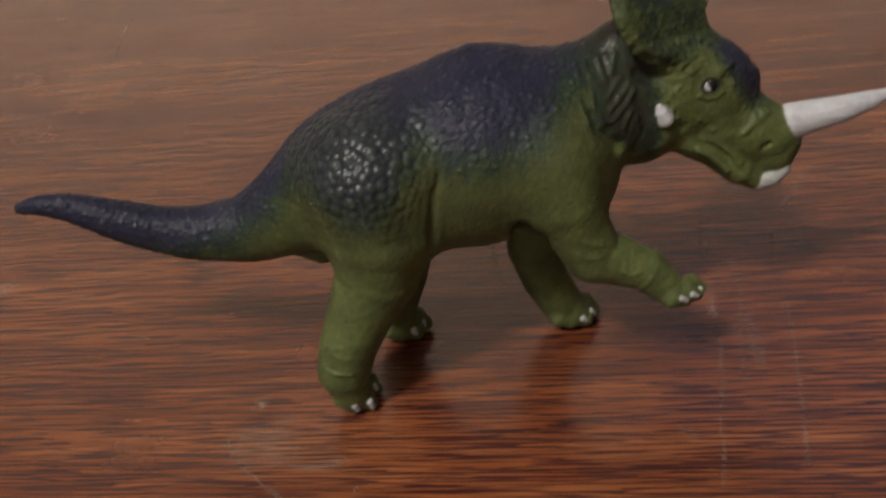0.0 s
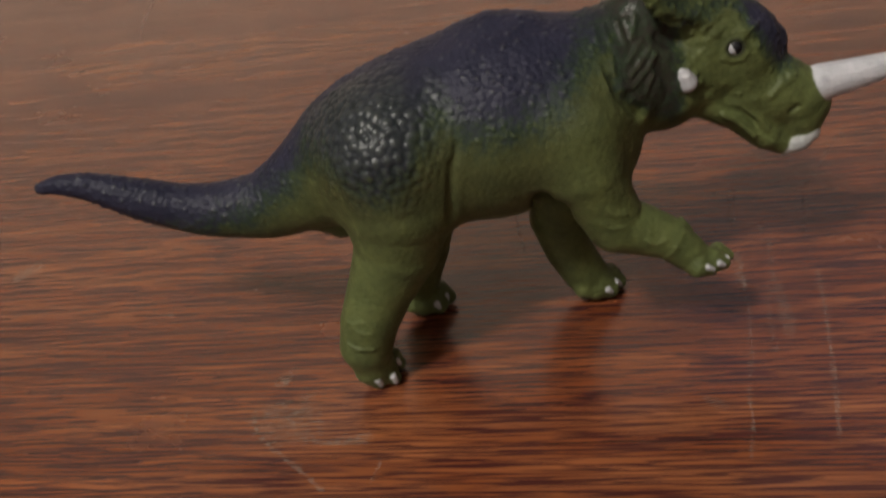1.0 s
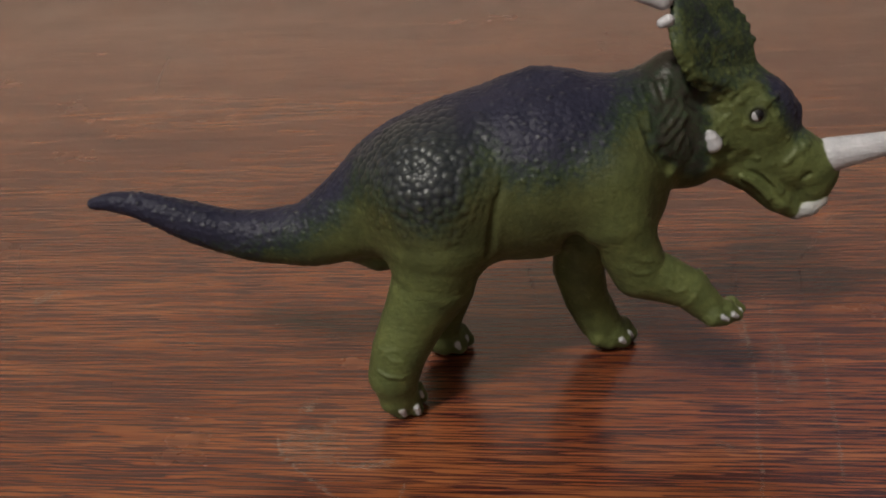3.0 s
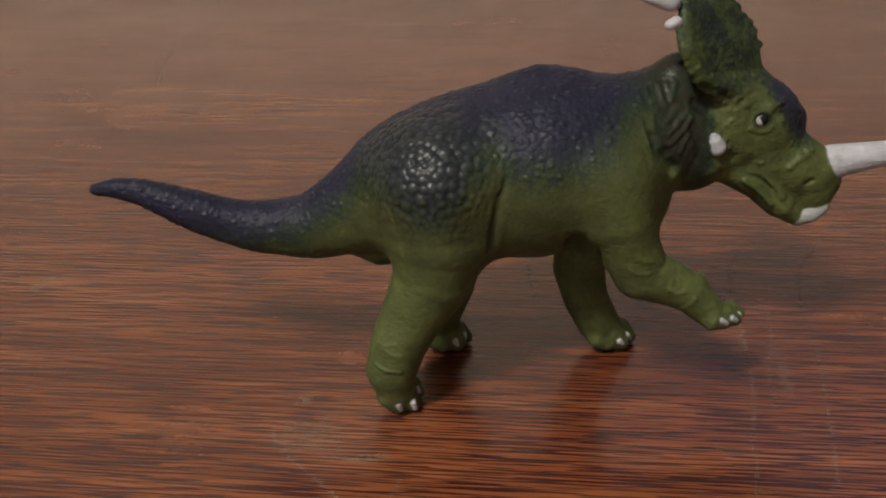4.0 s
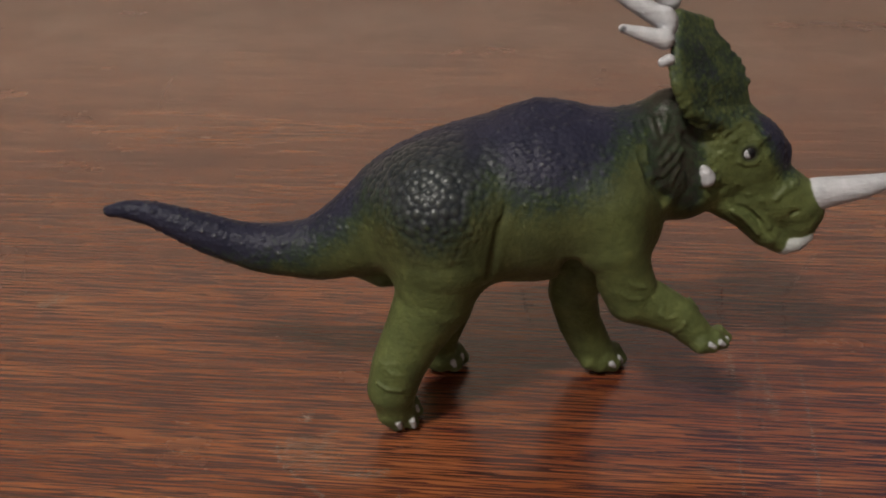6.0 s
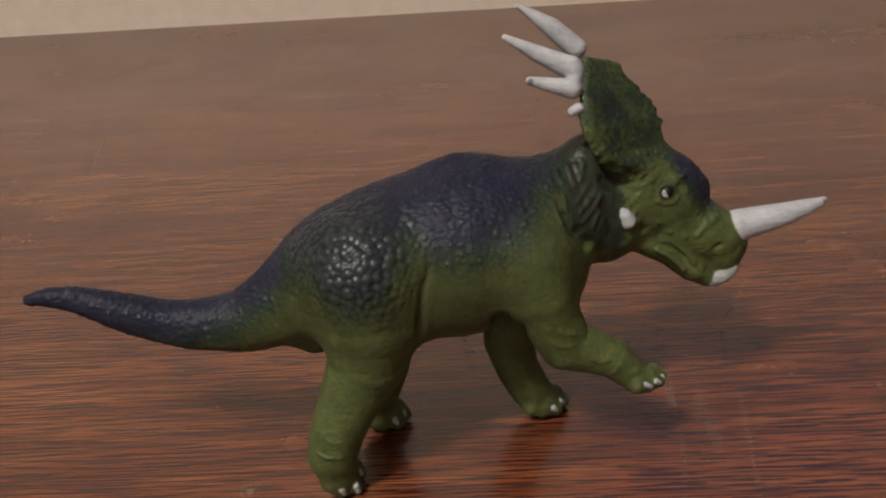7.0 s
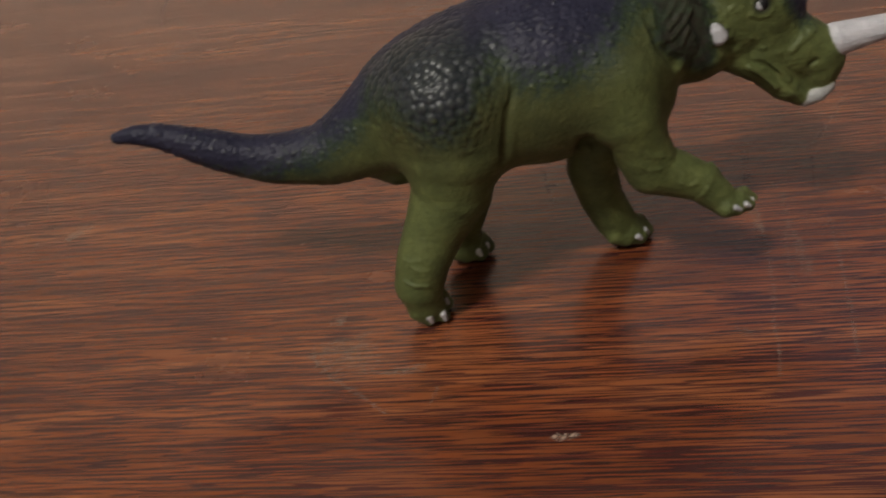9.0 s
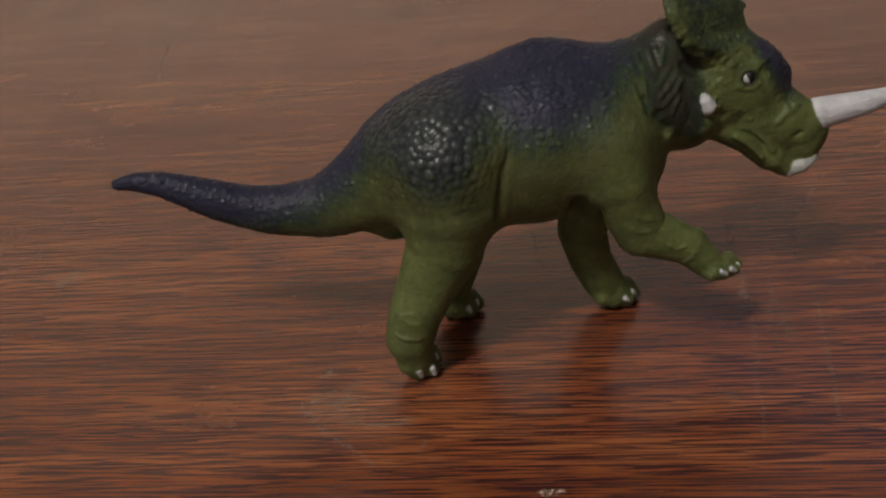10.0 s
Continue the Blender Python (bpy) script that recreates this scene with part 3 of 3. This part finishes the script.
def triangle_distance(p, a, b, c):
    """Distance from points to the flat triangle a, b, c."""
    a, b, c = (np.array(v, np.float32) for v in (a, b, c))
    n = np.cross(b - a, a - c)
    inside = np.ones(len(p), bool)
    edge = None
    for u, v in ((a, b), (b, c), (c, a)):
        e, d = v - u, p - u
        inside &= d @ np.cross(e, n) >= 0
        t = np.clip(d @ e / float(e @ e), 0, 1)
        d = d - t[:, None] * e
        far = np.einsum("ij,ij->i", d, d)
        edge = far if edge is None else np.minimum(edge, far)
    flat = ((p - a) @ n) ** 2 / float(n @ n)
    return np.sqrt(np.where(inside, flat, edge))


def mirrored(balls):
    return [(b[0] + 0.5 * (b[1] - HEAD_MID), 2 * HEAD_MID - b[1], *b[2:]) for b in balls]


def plate_distance(p):
    """The bony frill with its scalloped rim."""
    plate = None
    for rim, sign in ((FRILL_RIM, 1), (mirrored(FRILL_RIM), -1)):
        for i in range(len(FRILL_MID) - 1):
            m0, m1, r0, r1 = FRILL_MID[i][:3], FRILL_MID[i + 1][:3], rim[i][:3], rim[i + 1][:3]
            for tri in ((m0, m1, r0), (m1, r1, r0)):
                far = triangle_distance(p, *tri) - 1.15
                plate = far if plate is None else np.minimum(plate, far)
    for bump in RIM_BUMPS:
        plate = smooth_min(plate, chain_distance(p, [bump]), 0.7)
        plate = smooth_min(plate, chain_distance(p, mirrored([bump])), 0.7)
    for bump in MID_BUMPS:
        plate = smooth_min(plate, chain_distance(p, [bump]), 1.0)
    return plate


def neck_folds(p):
    """Skin folds that fan up and out from the throat."""
    s, w, z = p.T
    turn = np.arctan2(s - 43.0, np.maximum(z - 41.5, 1.0))
    wave = np.sin(turn * 36 + 0.9 * np.sin(z * 0.55 + 1) + 0.5 * np.sin(s * 1.3)) * (0.75 + 0.25 * np.sin(z * 1.1 + s))
    inside = np.clip((s - 33.5) / 3.5, 0, 1) * np.clip((z - 45) / 4, 0, 1) * np.clip((64 - z) / 4, 0, 1) * np.clip((53 - s) / 3, 0, 1)
    return 0.06 * inside * wave


def body_distance(p):
    """The smooth body without folds, warts, horns, claws, beak and eyes."""
    d = chain_distance(p, smoothed(BODY))
    d = smooth_min(d, chain_distance(p, HUMP), 2.5)
    d = smooth_min(d, chain_distance(p, NECK, 0.92), 5.0)
    d = smooth_min(d, chain_distance(p, NAPE, 0.8), 4.0)
    for limb, soft in ((HIND_NEAR, 5.5), (HIND_FAR, 4.2), (FORE_NEAR, 5.5), (FORE_FAR, 4.2)):
        d = smooth_min(d, chain_distance(p, limb), soft)
    d = smooth_min(d, chain_distance(p, VENT), 1.6)
    d = smooth_min(d, chain_distance(p, CHEST), 3.0)
    for toe in TOES:
        d = smooth_min(d, chain_distance(p, toe), 0.9)
    head = chain_distance(p, SKULL, 0.85)
    head = smooth_min(head, chain_distance(p, BROW_TOP, 0.8), 2.5)
    head = smooth_min(head, chain_distance(p, SNOUT, 0.9), 3.0)
    head = smooth_min(head, chain_distance(p, JAW, 1.5), 1.6)
    for row in (CHEEK, mirrored(CHEEK), JOWL, mirrored(JOWL)):
        head = smooth_min(head, chain_distance(p, row), 1.8)
    fold = neck_folds(p)
    d = smooth_min(d - fold, head, 1.6)
    return smooth_min(d, plate_distance(p), 1.2)


def skin_distance(p):
    """The green body with its folds, warts and mouth."""
    d = body_distance(p)
    for row in RIDGES:
        d = smooth_min(d, chain_distance(p, row), 0.7)
    for wart in SNOUT_WARTS + CHEEK_WARTS:
        d = smooth_min(d, chain_distance(p, [wart]), 0.5)
    for row in GROOVES:
        d = -smooth_min(-d, chain_distance(p, row), 1.5)
    for row in MOUTH:
        d = -smooth_min(-d, chain_distance(p, row), 0.3)
    return np.maximum(d, -p[:, 2] - 0.15)


def white_distance(p):
    d = chain_distance(p, NASAL_HORN)
    d = np.minimum(d, chain_distance(p, BEAK, 1.45))
    for row in SPIKES:
        d = smooth_min(d, chain_distance(p, row), 0.9)
    for row in CLAWS:
        d = np.minimum(d, chain_distance(p, row))
    return np.maximum(d, -p[:, 2] - 0.15)


def figure_distance(p):
    return smooth_min(skin_distance(p), white_distance(p), 0.25)


def skinned(distance, low, high, cell):
    """Vertices and quads of the surface where distance is nought, in a box of cubic cells."""
    low = np.array(low, np.float32)
    size = 12
    blocks = np.ceil((np.array(high) - low) / (cell * size)).astype(int)
    count = blocks * size
    field = np.full(count, 9.0, np.float32)
    at = np.stack(np.meshgrid(*(np.arange(n) for n in blocks), indexing="ij"), -1).reshape(-1, 3)
    middle = distance((low + (at * size + (size - 1) / 2) * cell).astype(np.float32))
    near = np.abs(middle) < cell * size * 1.25
    for b in at[~near & (middle < 0)]:
        i, j, k = b * size
        field[i:i + size, j:j + size, k:k + size] = -9.0
    inner = np.stack(np.meshgrid(*(np.arange(size),) * 3, indexing="ij"), -1).reshape(-1, 3)
    chosen = at[near]
    for start in range(0, len(chosen), 120):
        some = chosen[start:start + 120]
        index = (some[:, None] * size + inner[None]).reshape(-1, 3)
        field[tuple(index.T)] = distance((low + index * cell).astype(np.float32))
    full = field < 0
    corners = [(a, b, c) for a in (0, 1) for b in (0, 1) for c in (0, 1)]
    n = count - 1
    total = sum(full[a:a + n[0], b:b + n[1], c:c + n[2]].astype(np.int8) for a, b, c in corners)
    active = np.argwhere((total > 0) & (total < 8))
    values = {c: field[tuple((active + c).T)] for c in corners}
    summed, hits = np.zeros((len(active), 3), np.float32), np.zeros(len(active), np.float32)
    for one in corners:
        for axis in range(3):
            if one[axis]:
                continue
            two = tuple(1 if i == axis else v for i, v in enumerate(one))
            f, g = values[one], values[two]
            cross = (f < 0) != (g < 0)
            t = np.where(cross, f / np.where(f == g, 1, f - g), 0)
            spot = np.tile(np.array(one, np.float32), (len(active), 1))
            spot[:, axis] = t
            summed += np.where(cross[:, None], spot, 0)
            hits += cross
    verts = low + (active + summed / hits[:, None]) * cell
    number = np.full(n, -1, np.int32)
    number[tuple(active.T)] = np.arange(len(active))
    quads = []
    for axis in range(3):
        u, v = [(1, 2), (2, 0), (0, 1)][axis]
        step = np.zeros(3, int)
        step[axis] = 1
        first = full[tuple(slice(0, n[i]) for i in range(3))]
        second = full[tuple(slice(step[i], n[i] + step[i]) for i in range(3))]
        edge = np.argwhere(first != second)
        edge = edge[(edge[:, u] > 0) & (edge[:, v] > 0)]
        du, dv = np.eye(3, dtype=int)[u], np.eye(3, dtype=int)[v]
        ring = np.stack([number[tuple((edge - a).T)] for a in (du + dv, dv, 0 * du, du)], 1)
        flip = first[tuple(edge.T)]
        ring[~flip] = ring[~flip][:, ::-1]
        quads.append(ring)
    return verts, np.concatenate(quads)


def between(a, b, x):
    t = np.clip((x - a) / (b - a), 0, 1)
    return t * t * (3 - 2 * t)


def plate_all(count, plate):
    return np.concatenate([plate, np.zeros(count - len(plate))])


def grains(p, where, apart, wide, high, dropped):
    """Heights of rounded scales strewn at least `apart` over the points chosen by `where`; a share of them dropped."""
    chosen = np.flatnonzero(where)
    tree = KDTree(len(chosen))
    for i, at in enumerate(p[chosen]):
        tree.insert(at, i)
    tree.balance()
    rng = np.random.default_rng(5)
    taken = np.zeros(len(chosen), bool)
    up = np.zeros(len(p))
    for i in rng.permutation(len(chosen)):
        if taken[i]:
            continue
        size = rng.uniform(0.6, 1.25)
        keep = rng.random() >= dropped
        for _, j, far in tree.find_range(p[chosen[i]], apart * size):
            taken[j] = True
            if keep and far < wide * size:
                up[chosen[j]] = max(up[chosen[j]], high * size * (1 - (far / (wide * size)) ** 2))
    return up


def build_figure():
    verts, quads = skinned(figure_distance, (-66, -27, -1), (96, 22, 98), 0.31)
    p = verts.astype(np.float32)
    s, w, z = p.T
    skin, white = skin_distance(p), white_distance(p)
    # the dark back: above a wandering line along the flank
    line_s = (-70, -54, -45, -36, -25, -16, -12, -7.5, -4.6, 0.2, 5.5, 7.5, 11.5, 15, 19, 23, 27, 31, 35, 40, 46)
    line_z = (30, 34, 33, 32.5, 36, 41.5, 48, 50.0, 47.0, 45.4, 47.0, 52, 54.5, 50.8, 50.3, 50.8, 52.0, 54.5, 58, 59, 59)
    dark = between(-8, 7, z - np.interp(s, line_s, line_z))
    # forehead and the middle of the frill
    plate = between(1.0, 0.2, plate_distance(p))
    head = np.maximum(between(48, 52, s + 0.25 * (z - 60)), plate)
    brow_z = np.interp(s, (44, 50, 56, 60, 64, 68), (79, 74, 67.5, 60.0, 53.0, 47.5))
    brow = between(-4.0, 4.0, z - brow_z)
    aside = np.abs(w - HEAD_MID)
    shield = 0.92 * between(10.5, 5.0, aside) * between(79, 73, z) * (1 - 0.6 * between(3.0, 0.8, aside) * between(64, 69, z))
    brow = np.maximum(brow, 0.06 * between(64, 55, s) * between(40, 48, z))
    crown = brow * (1 - plate) + plate * np.maximum(0.55 * shield * between(58, 68, z), 0.12 + 0.22 * between(11.0, 7.5, aside))
    dark = dark * (1 - head) + crown * head
    pale = between(43, 29, z) * between(-22, -12, s)
    pale = np.maximum(pale, 0.8 * between(25, 33, s) * between(54, 46, z) * between(48, 44, s))
    pale = np.maximum(pale, 0.85 * plate)
    pale = np.maximum(pale, between(59, 66, s) * between(54, 48, z))
    pale = np.maximum(pale, 0.95 * between(48, 54, s) * between(61, 54, z))
    throat = np.interp(s, (34, 38, 42, 46, 50), (54, 51, 48, 44, 42))
    brown = between(36, 42, s) * between(53, 48, s) * between(-2.0, 3.0, z - throat) * (1 - plate)
    dark = np.maximum(dark, 0.72 * brown * between(66, 60, z))
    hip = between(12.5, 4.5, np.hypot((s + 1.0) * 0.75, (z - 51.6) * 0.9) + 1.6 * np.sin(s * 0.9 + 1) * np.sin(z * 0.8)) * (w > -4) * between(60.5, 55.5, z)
    whiteness = between(0.12, -0.12, white - skin)
    whiteness *= 1 - 0.35 * between(1.5, 0.2, chain_distance(p, BEAK, 1.45))
    for tip in (SPIKES[2][-1], NASAL_HORN[-1]):
        whiteness *= 1 - 0.8 * between(0.75, 0.3, np.linalg.norm(p - np.array(tip[:3]) - (0, tip[3] * 0.8, 0.1), axis=1))
    black = np.zeros(len(p))
    # eyeballs: a dark pupil with a white crescent at its lower back
    rings, around = 28, 40
    for x, y, h, r in (EYE, *mirrored([EYE])):
        a, b = np.meshgrid(np.linspace(0.02, math.pi - 0.02, rings), np.arange(around) * 2 * math.pi / around, indexing="ij")
        unit = np.stack([np.sin(a) * np.cos(b), np.sin(a) * np.sin(b), np.cos(a)], -1).reshape(-1, 3)
        i, j = np.meshgrid(np.arange(rings - 1), np.arange(around), indexing="ij")
        k = (j + 1) % around
        faces = np.stack([i * around + j, (i + 1) * around + j, (i + 1) * around + k, i * around + k], -1).reshape(-1, 4) + len(verts)
        verts, quads = np.concatenate([verts, unit * r + (x, y, h)]), np.concatenate([quads, faces])
        shine = between(0.10, -0.02, unit[:, 0] + 0.55 * unit[:, 2] + 0.22)
        none = np.zeros(len(unit))
        dark, hip, pale, brown = (np.concatenate([old, none]) for old in (dark, hip, pale, brown))
        whiteness, black = np.concatenate([whiteness, shine]), np.concatenate([black, 1 - shine])
    for x, y, h, r in (EYE, *mirrored([EYE])):
        away = np.linalg.norm(p - (x, y, h), axis=1)
        black[:len(p)] = np.maximum(black[:len(p)], 0.75 * between(1.55 * r, 1.2 * r, away))
    p = verts
    data = bpy.data.meshes.new("dinosaur_figurine")
    data.from_pydata((verts * (0.001, -0.001, 0.001)).tolist(), [], quads[:, ::-1].tolist())
    normal = np.zeros(len(p) * 3, np.float32)
    data.vertex_normals.foreach_get("vector", normal)
    normal = normal.reshape(-1, 3) * (1, -1, 1)
    plainly = (1 - whiteness) * (1 - black) * (1 - plate_all(len(p), plate)) * (1 - brown)
    bare = between(0.25, 0.7, dark) * plainly
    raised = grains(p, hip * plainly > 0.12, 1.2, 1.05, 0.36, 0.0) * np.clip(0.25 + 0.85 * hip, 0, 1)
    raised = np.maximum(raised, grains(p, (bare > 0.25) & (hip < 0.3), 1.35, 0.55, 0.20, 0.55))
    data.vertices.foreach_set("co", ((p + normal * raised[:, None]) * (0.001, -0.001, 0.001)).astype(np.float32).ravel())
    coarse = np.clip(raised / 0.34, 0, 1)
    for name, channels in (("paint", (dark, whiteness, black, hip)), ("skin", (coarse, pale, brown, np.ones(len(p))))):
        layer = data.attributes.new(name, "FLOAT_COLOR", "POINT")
        layer.data.foreach_set("color", np.stack(channels, 1).astype(np.float32).ravel())
    data.polygons.foreach_set("use_smooth", np.ones(len(quads), bool))
    data.materials.append(VINYL)
    data.update()
    ob = tagged(new("dinosaur_figurine", data), "green and navy painted vinyl horned dinosaur figure on the table", "toy")
    ob.matrix_world = pose(0.010, 0.1805, 0.0, 0, 0, 8.106)
    return ob


build_figure()
# ---------------------------------------------------------------- wear on the tabletop: lines (x, y), width, strength
SCRATCHES = []
SCRATCHES.append([[(-0.0197, 0.1642), (-0.0185, 0.1602), (-0.0171, 0.1575), (-0.0137, 0.1544), (-0.0103, 0.1518), (-0.0057, 0.1483), (-0.0013, 0.1446)], 0.00052, 0.3])
SCRATCHES.append([[(0.0064, 0.1463), (0.0069, 0.1487), (0.0075, 0.1521)], 0.00045, 0.3])
SCRATCHES.append([[(-0.0174, 0.1611), (-0.0151, 0.1647), (-0.0109, 0.166), (-0.0078, 0.1678)], 0.00075, 0.16])
SCRATCHES.append([[(-0.0172, 0.1724), (-0.014, 0.1713)], 0.0033, 0.16])
SCRATCHES.append([[(-0.0097, 0.1679), (-0.0103, 0.1636), (-0.0114, 0.1594)], 0.00135, 0.14])
SCRATCHES.append([[(-0.0084, 0.1566), (-0.0038, 0.1552), (0.0003, 0.1556), (0.0041, 0.1577)], 0.0006, 0.22])
SCRATCHES.append([[(-0.0072, 0.1648), (-0.0048, 0.157)], 0.00075, 0.14])
SCRATCHES.append([[(0.0251, 0.2275), (0.0261, 0.2202), (0.0284, 0.21)], 0.0006, 0.28])
SCRATCHES.append([[(0.0252, 0.2201), (0.0292, 0.22)], 0.0006, 0.25])
SCRATCHES.append([[(0.0733, 0.2341), (0.0717, 0.2173)], 0.00045, 0.2])
SCRATCHES.append([[(0.0746, 0.2356), (0.0726, 0.2162)], 0.00045, 0.2])
SCRATCHES.append([[(0.0725, 0.2081), (0.0726, 0.1975), (0.0724, 0.1886), (0.0716, 0.1769), (0.0701, 0.1685), (0.0698, 0.1595), (0.0687, 0.1523)], 0.00052, 0.22])
SCRATCHES.append([[(0.079, 0.2122), (0.0783, 0.2001), (0.0762, 0.1919), (0.0758, 0.1773)], 0.0006, 0.17])
SCRATCHES.append([[(0.0884, 0.229), (0.0862, 0.2118)], 0.0006, 0.15])
SCRATCHES.append([[(0.0869, 0.201), (0.0862, 0.1892), (0.0854, 0.1793), (0.0841, 0.167), (0.0827, 0.1557)], 0.00052, 0.22])
SCRATCHES.append([[(0.1031, 0.2575), (0.0978, 0.2479), (0.0925, 0.2374), (0.0887, 0.2303)], 0.00075, 0.2])
SCRATCHES.append([[(0.0778, 0.2167), (0.078, 0.2137)], 0.0009, 0.25])
SCRATCHES.append([[(0.0691, 0.2297), (0.0703, 0.2303)], 0.0012, 0.2])
SCRATCHES.append([[(-0.0929, 0.2059), (-0.0911, 0.2093), (-0.0887, 0.2127)], 0.00195, 0.22])
SCRATCHES.append([[(-0.1033, 0.2247), (-0.0969, 0.226)], 0.00075, 0.2])
SCRATCHES.append([[(-0.1118, 0.2342), (-0.1056, 0.221), (-0.0987, 0.2104)], 0.0006, 0.12])
SCRATCHES.append([[(-0.1196, 0.3458), (-0.1248, 0.3626), (-0.1303, 0.3868)], 0.00105, 0.16])
SCRATCHES.append([[(-0.0501, 0.192), (-0.0467, 0.1917)], 0.0009, 0.25])
SCRATCHES.append([[(0.0625, 0.1661), (0.0658, 0.1634)], 0.0012, 0.15])
SCRATCHES.append([[(0.0285, 0.1384), (0.0337, 0.1388)], 0.0013, 0.6])


def scratch_material(strength):
    m, tree, bsdf = material("worn_varnish")
    bsdf.inputs["Base Color"].default_value = (0.42, 0.32, 0.25, 1)
    bsdf.inputs["Roughness"].default_value = 0.36
    grain = cloud(tree, stretched(tree, (1100, 1400, 1)), 3.0, 0.6)
    tree.links.new(maths(tree, "MULTIPLY", ramp(tree, grain, (0.38, 0.0), (0.60, 1.0)), min(1.0, 0.95 * strength)), bsdf.inputs["Alpha"])
    return m


WORN = {}
for line, wide, strength in SCRATCHES:
    if strength not in WORN:
        WORN[strength] = scratch_material(strength)
    bm = bmesh.new()
    points = []
    for (xa, ya), (xb, yb) in zip(line, line[1:]):
        steps = max(2, int(math.hypot(xb - xa, yb - ya) / 0.0006))
        points += [(xa + (xb - xa) * i / steps, ya + (yb - ya) * i / steps) for i in range(steps)]
    points.append(line[-1])
    row = []
    for i, (x, y) in enumerate(points):
        xa, ya = points[max(0, i - 1)]
        xb, yb = points[min(len(points) - 1, i + 1)]
        long = math.hypot(xb - xa, yb - ya) or 1
        half = wide * 0.9 * random.uniform(0.35, 1.1) * (0.4 if i in (0, len(points) - 1) else 1)
        nx, ny = -(yb - ya) / long * half, (xb - xa) / long * half
        x, y = x + random.gauss(0, wide * 0.12), y + random.gauss(0, wide * 0.12)
        row.append((bm.verts.new((x + nx, y + ny, H + 0.00005)), bm.verts.new((x - nx, y - ny, H + 0.00005))))
    for (a, b), (c, d) in zip(row, row[1:]):
        bm.faces.new((b, d, c, a))
    part("scratch", bm, WORN[strength], table, "pale scratch in the varnish")


# dull smears: middle (x, y), half sizes, turn, strength
SMEARS = [(-0.0157, 0.1707, 0.0020, 0.0013, 10, 0.28), (-0.0125, 0.1600, 0.0080, 0.0055, -15, 0.16), (-0.0100, 0.1612, 0.0035, 0.0030, 20, 0.22),
          (0.0008, 0.1560, 0.0055, 0.0016, 8, 0.18), (-0.0912, 0.2092, 0.0030, 0.0045, -35, 0.16), (0.0790, 0.1890, 0.0016, 0.0110, 2, 0.15), (0.0720, 0.2000, 0.0012, 0.0100, 4, 0.15)]
for x, y, wide, deep, turn, strength in SMEARS:
    if strength not in WORN:
        WORN[strength] = scratch_material(strength)
    bm = bmesh.new()
    rim = []
    for i in range(40):
        a, r = 2 * math.pi * i / 40, random.uniform(0.6, 1.05)
        u, v = wide * r * math.cos(a), deep * r * math.sin(a)
        c, n = math.cos(radians(turn)), math.sin(radians(turn))
        rim.append(bm.verts.new((x + u * c - v * n, y + u * n + v * c, H + 0.00003)))
    bm.faces.new(rim)
    part("smear", bm, WORN[strength], table, "dull worn smear in the varnish")
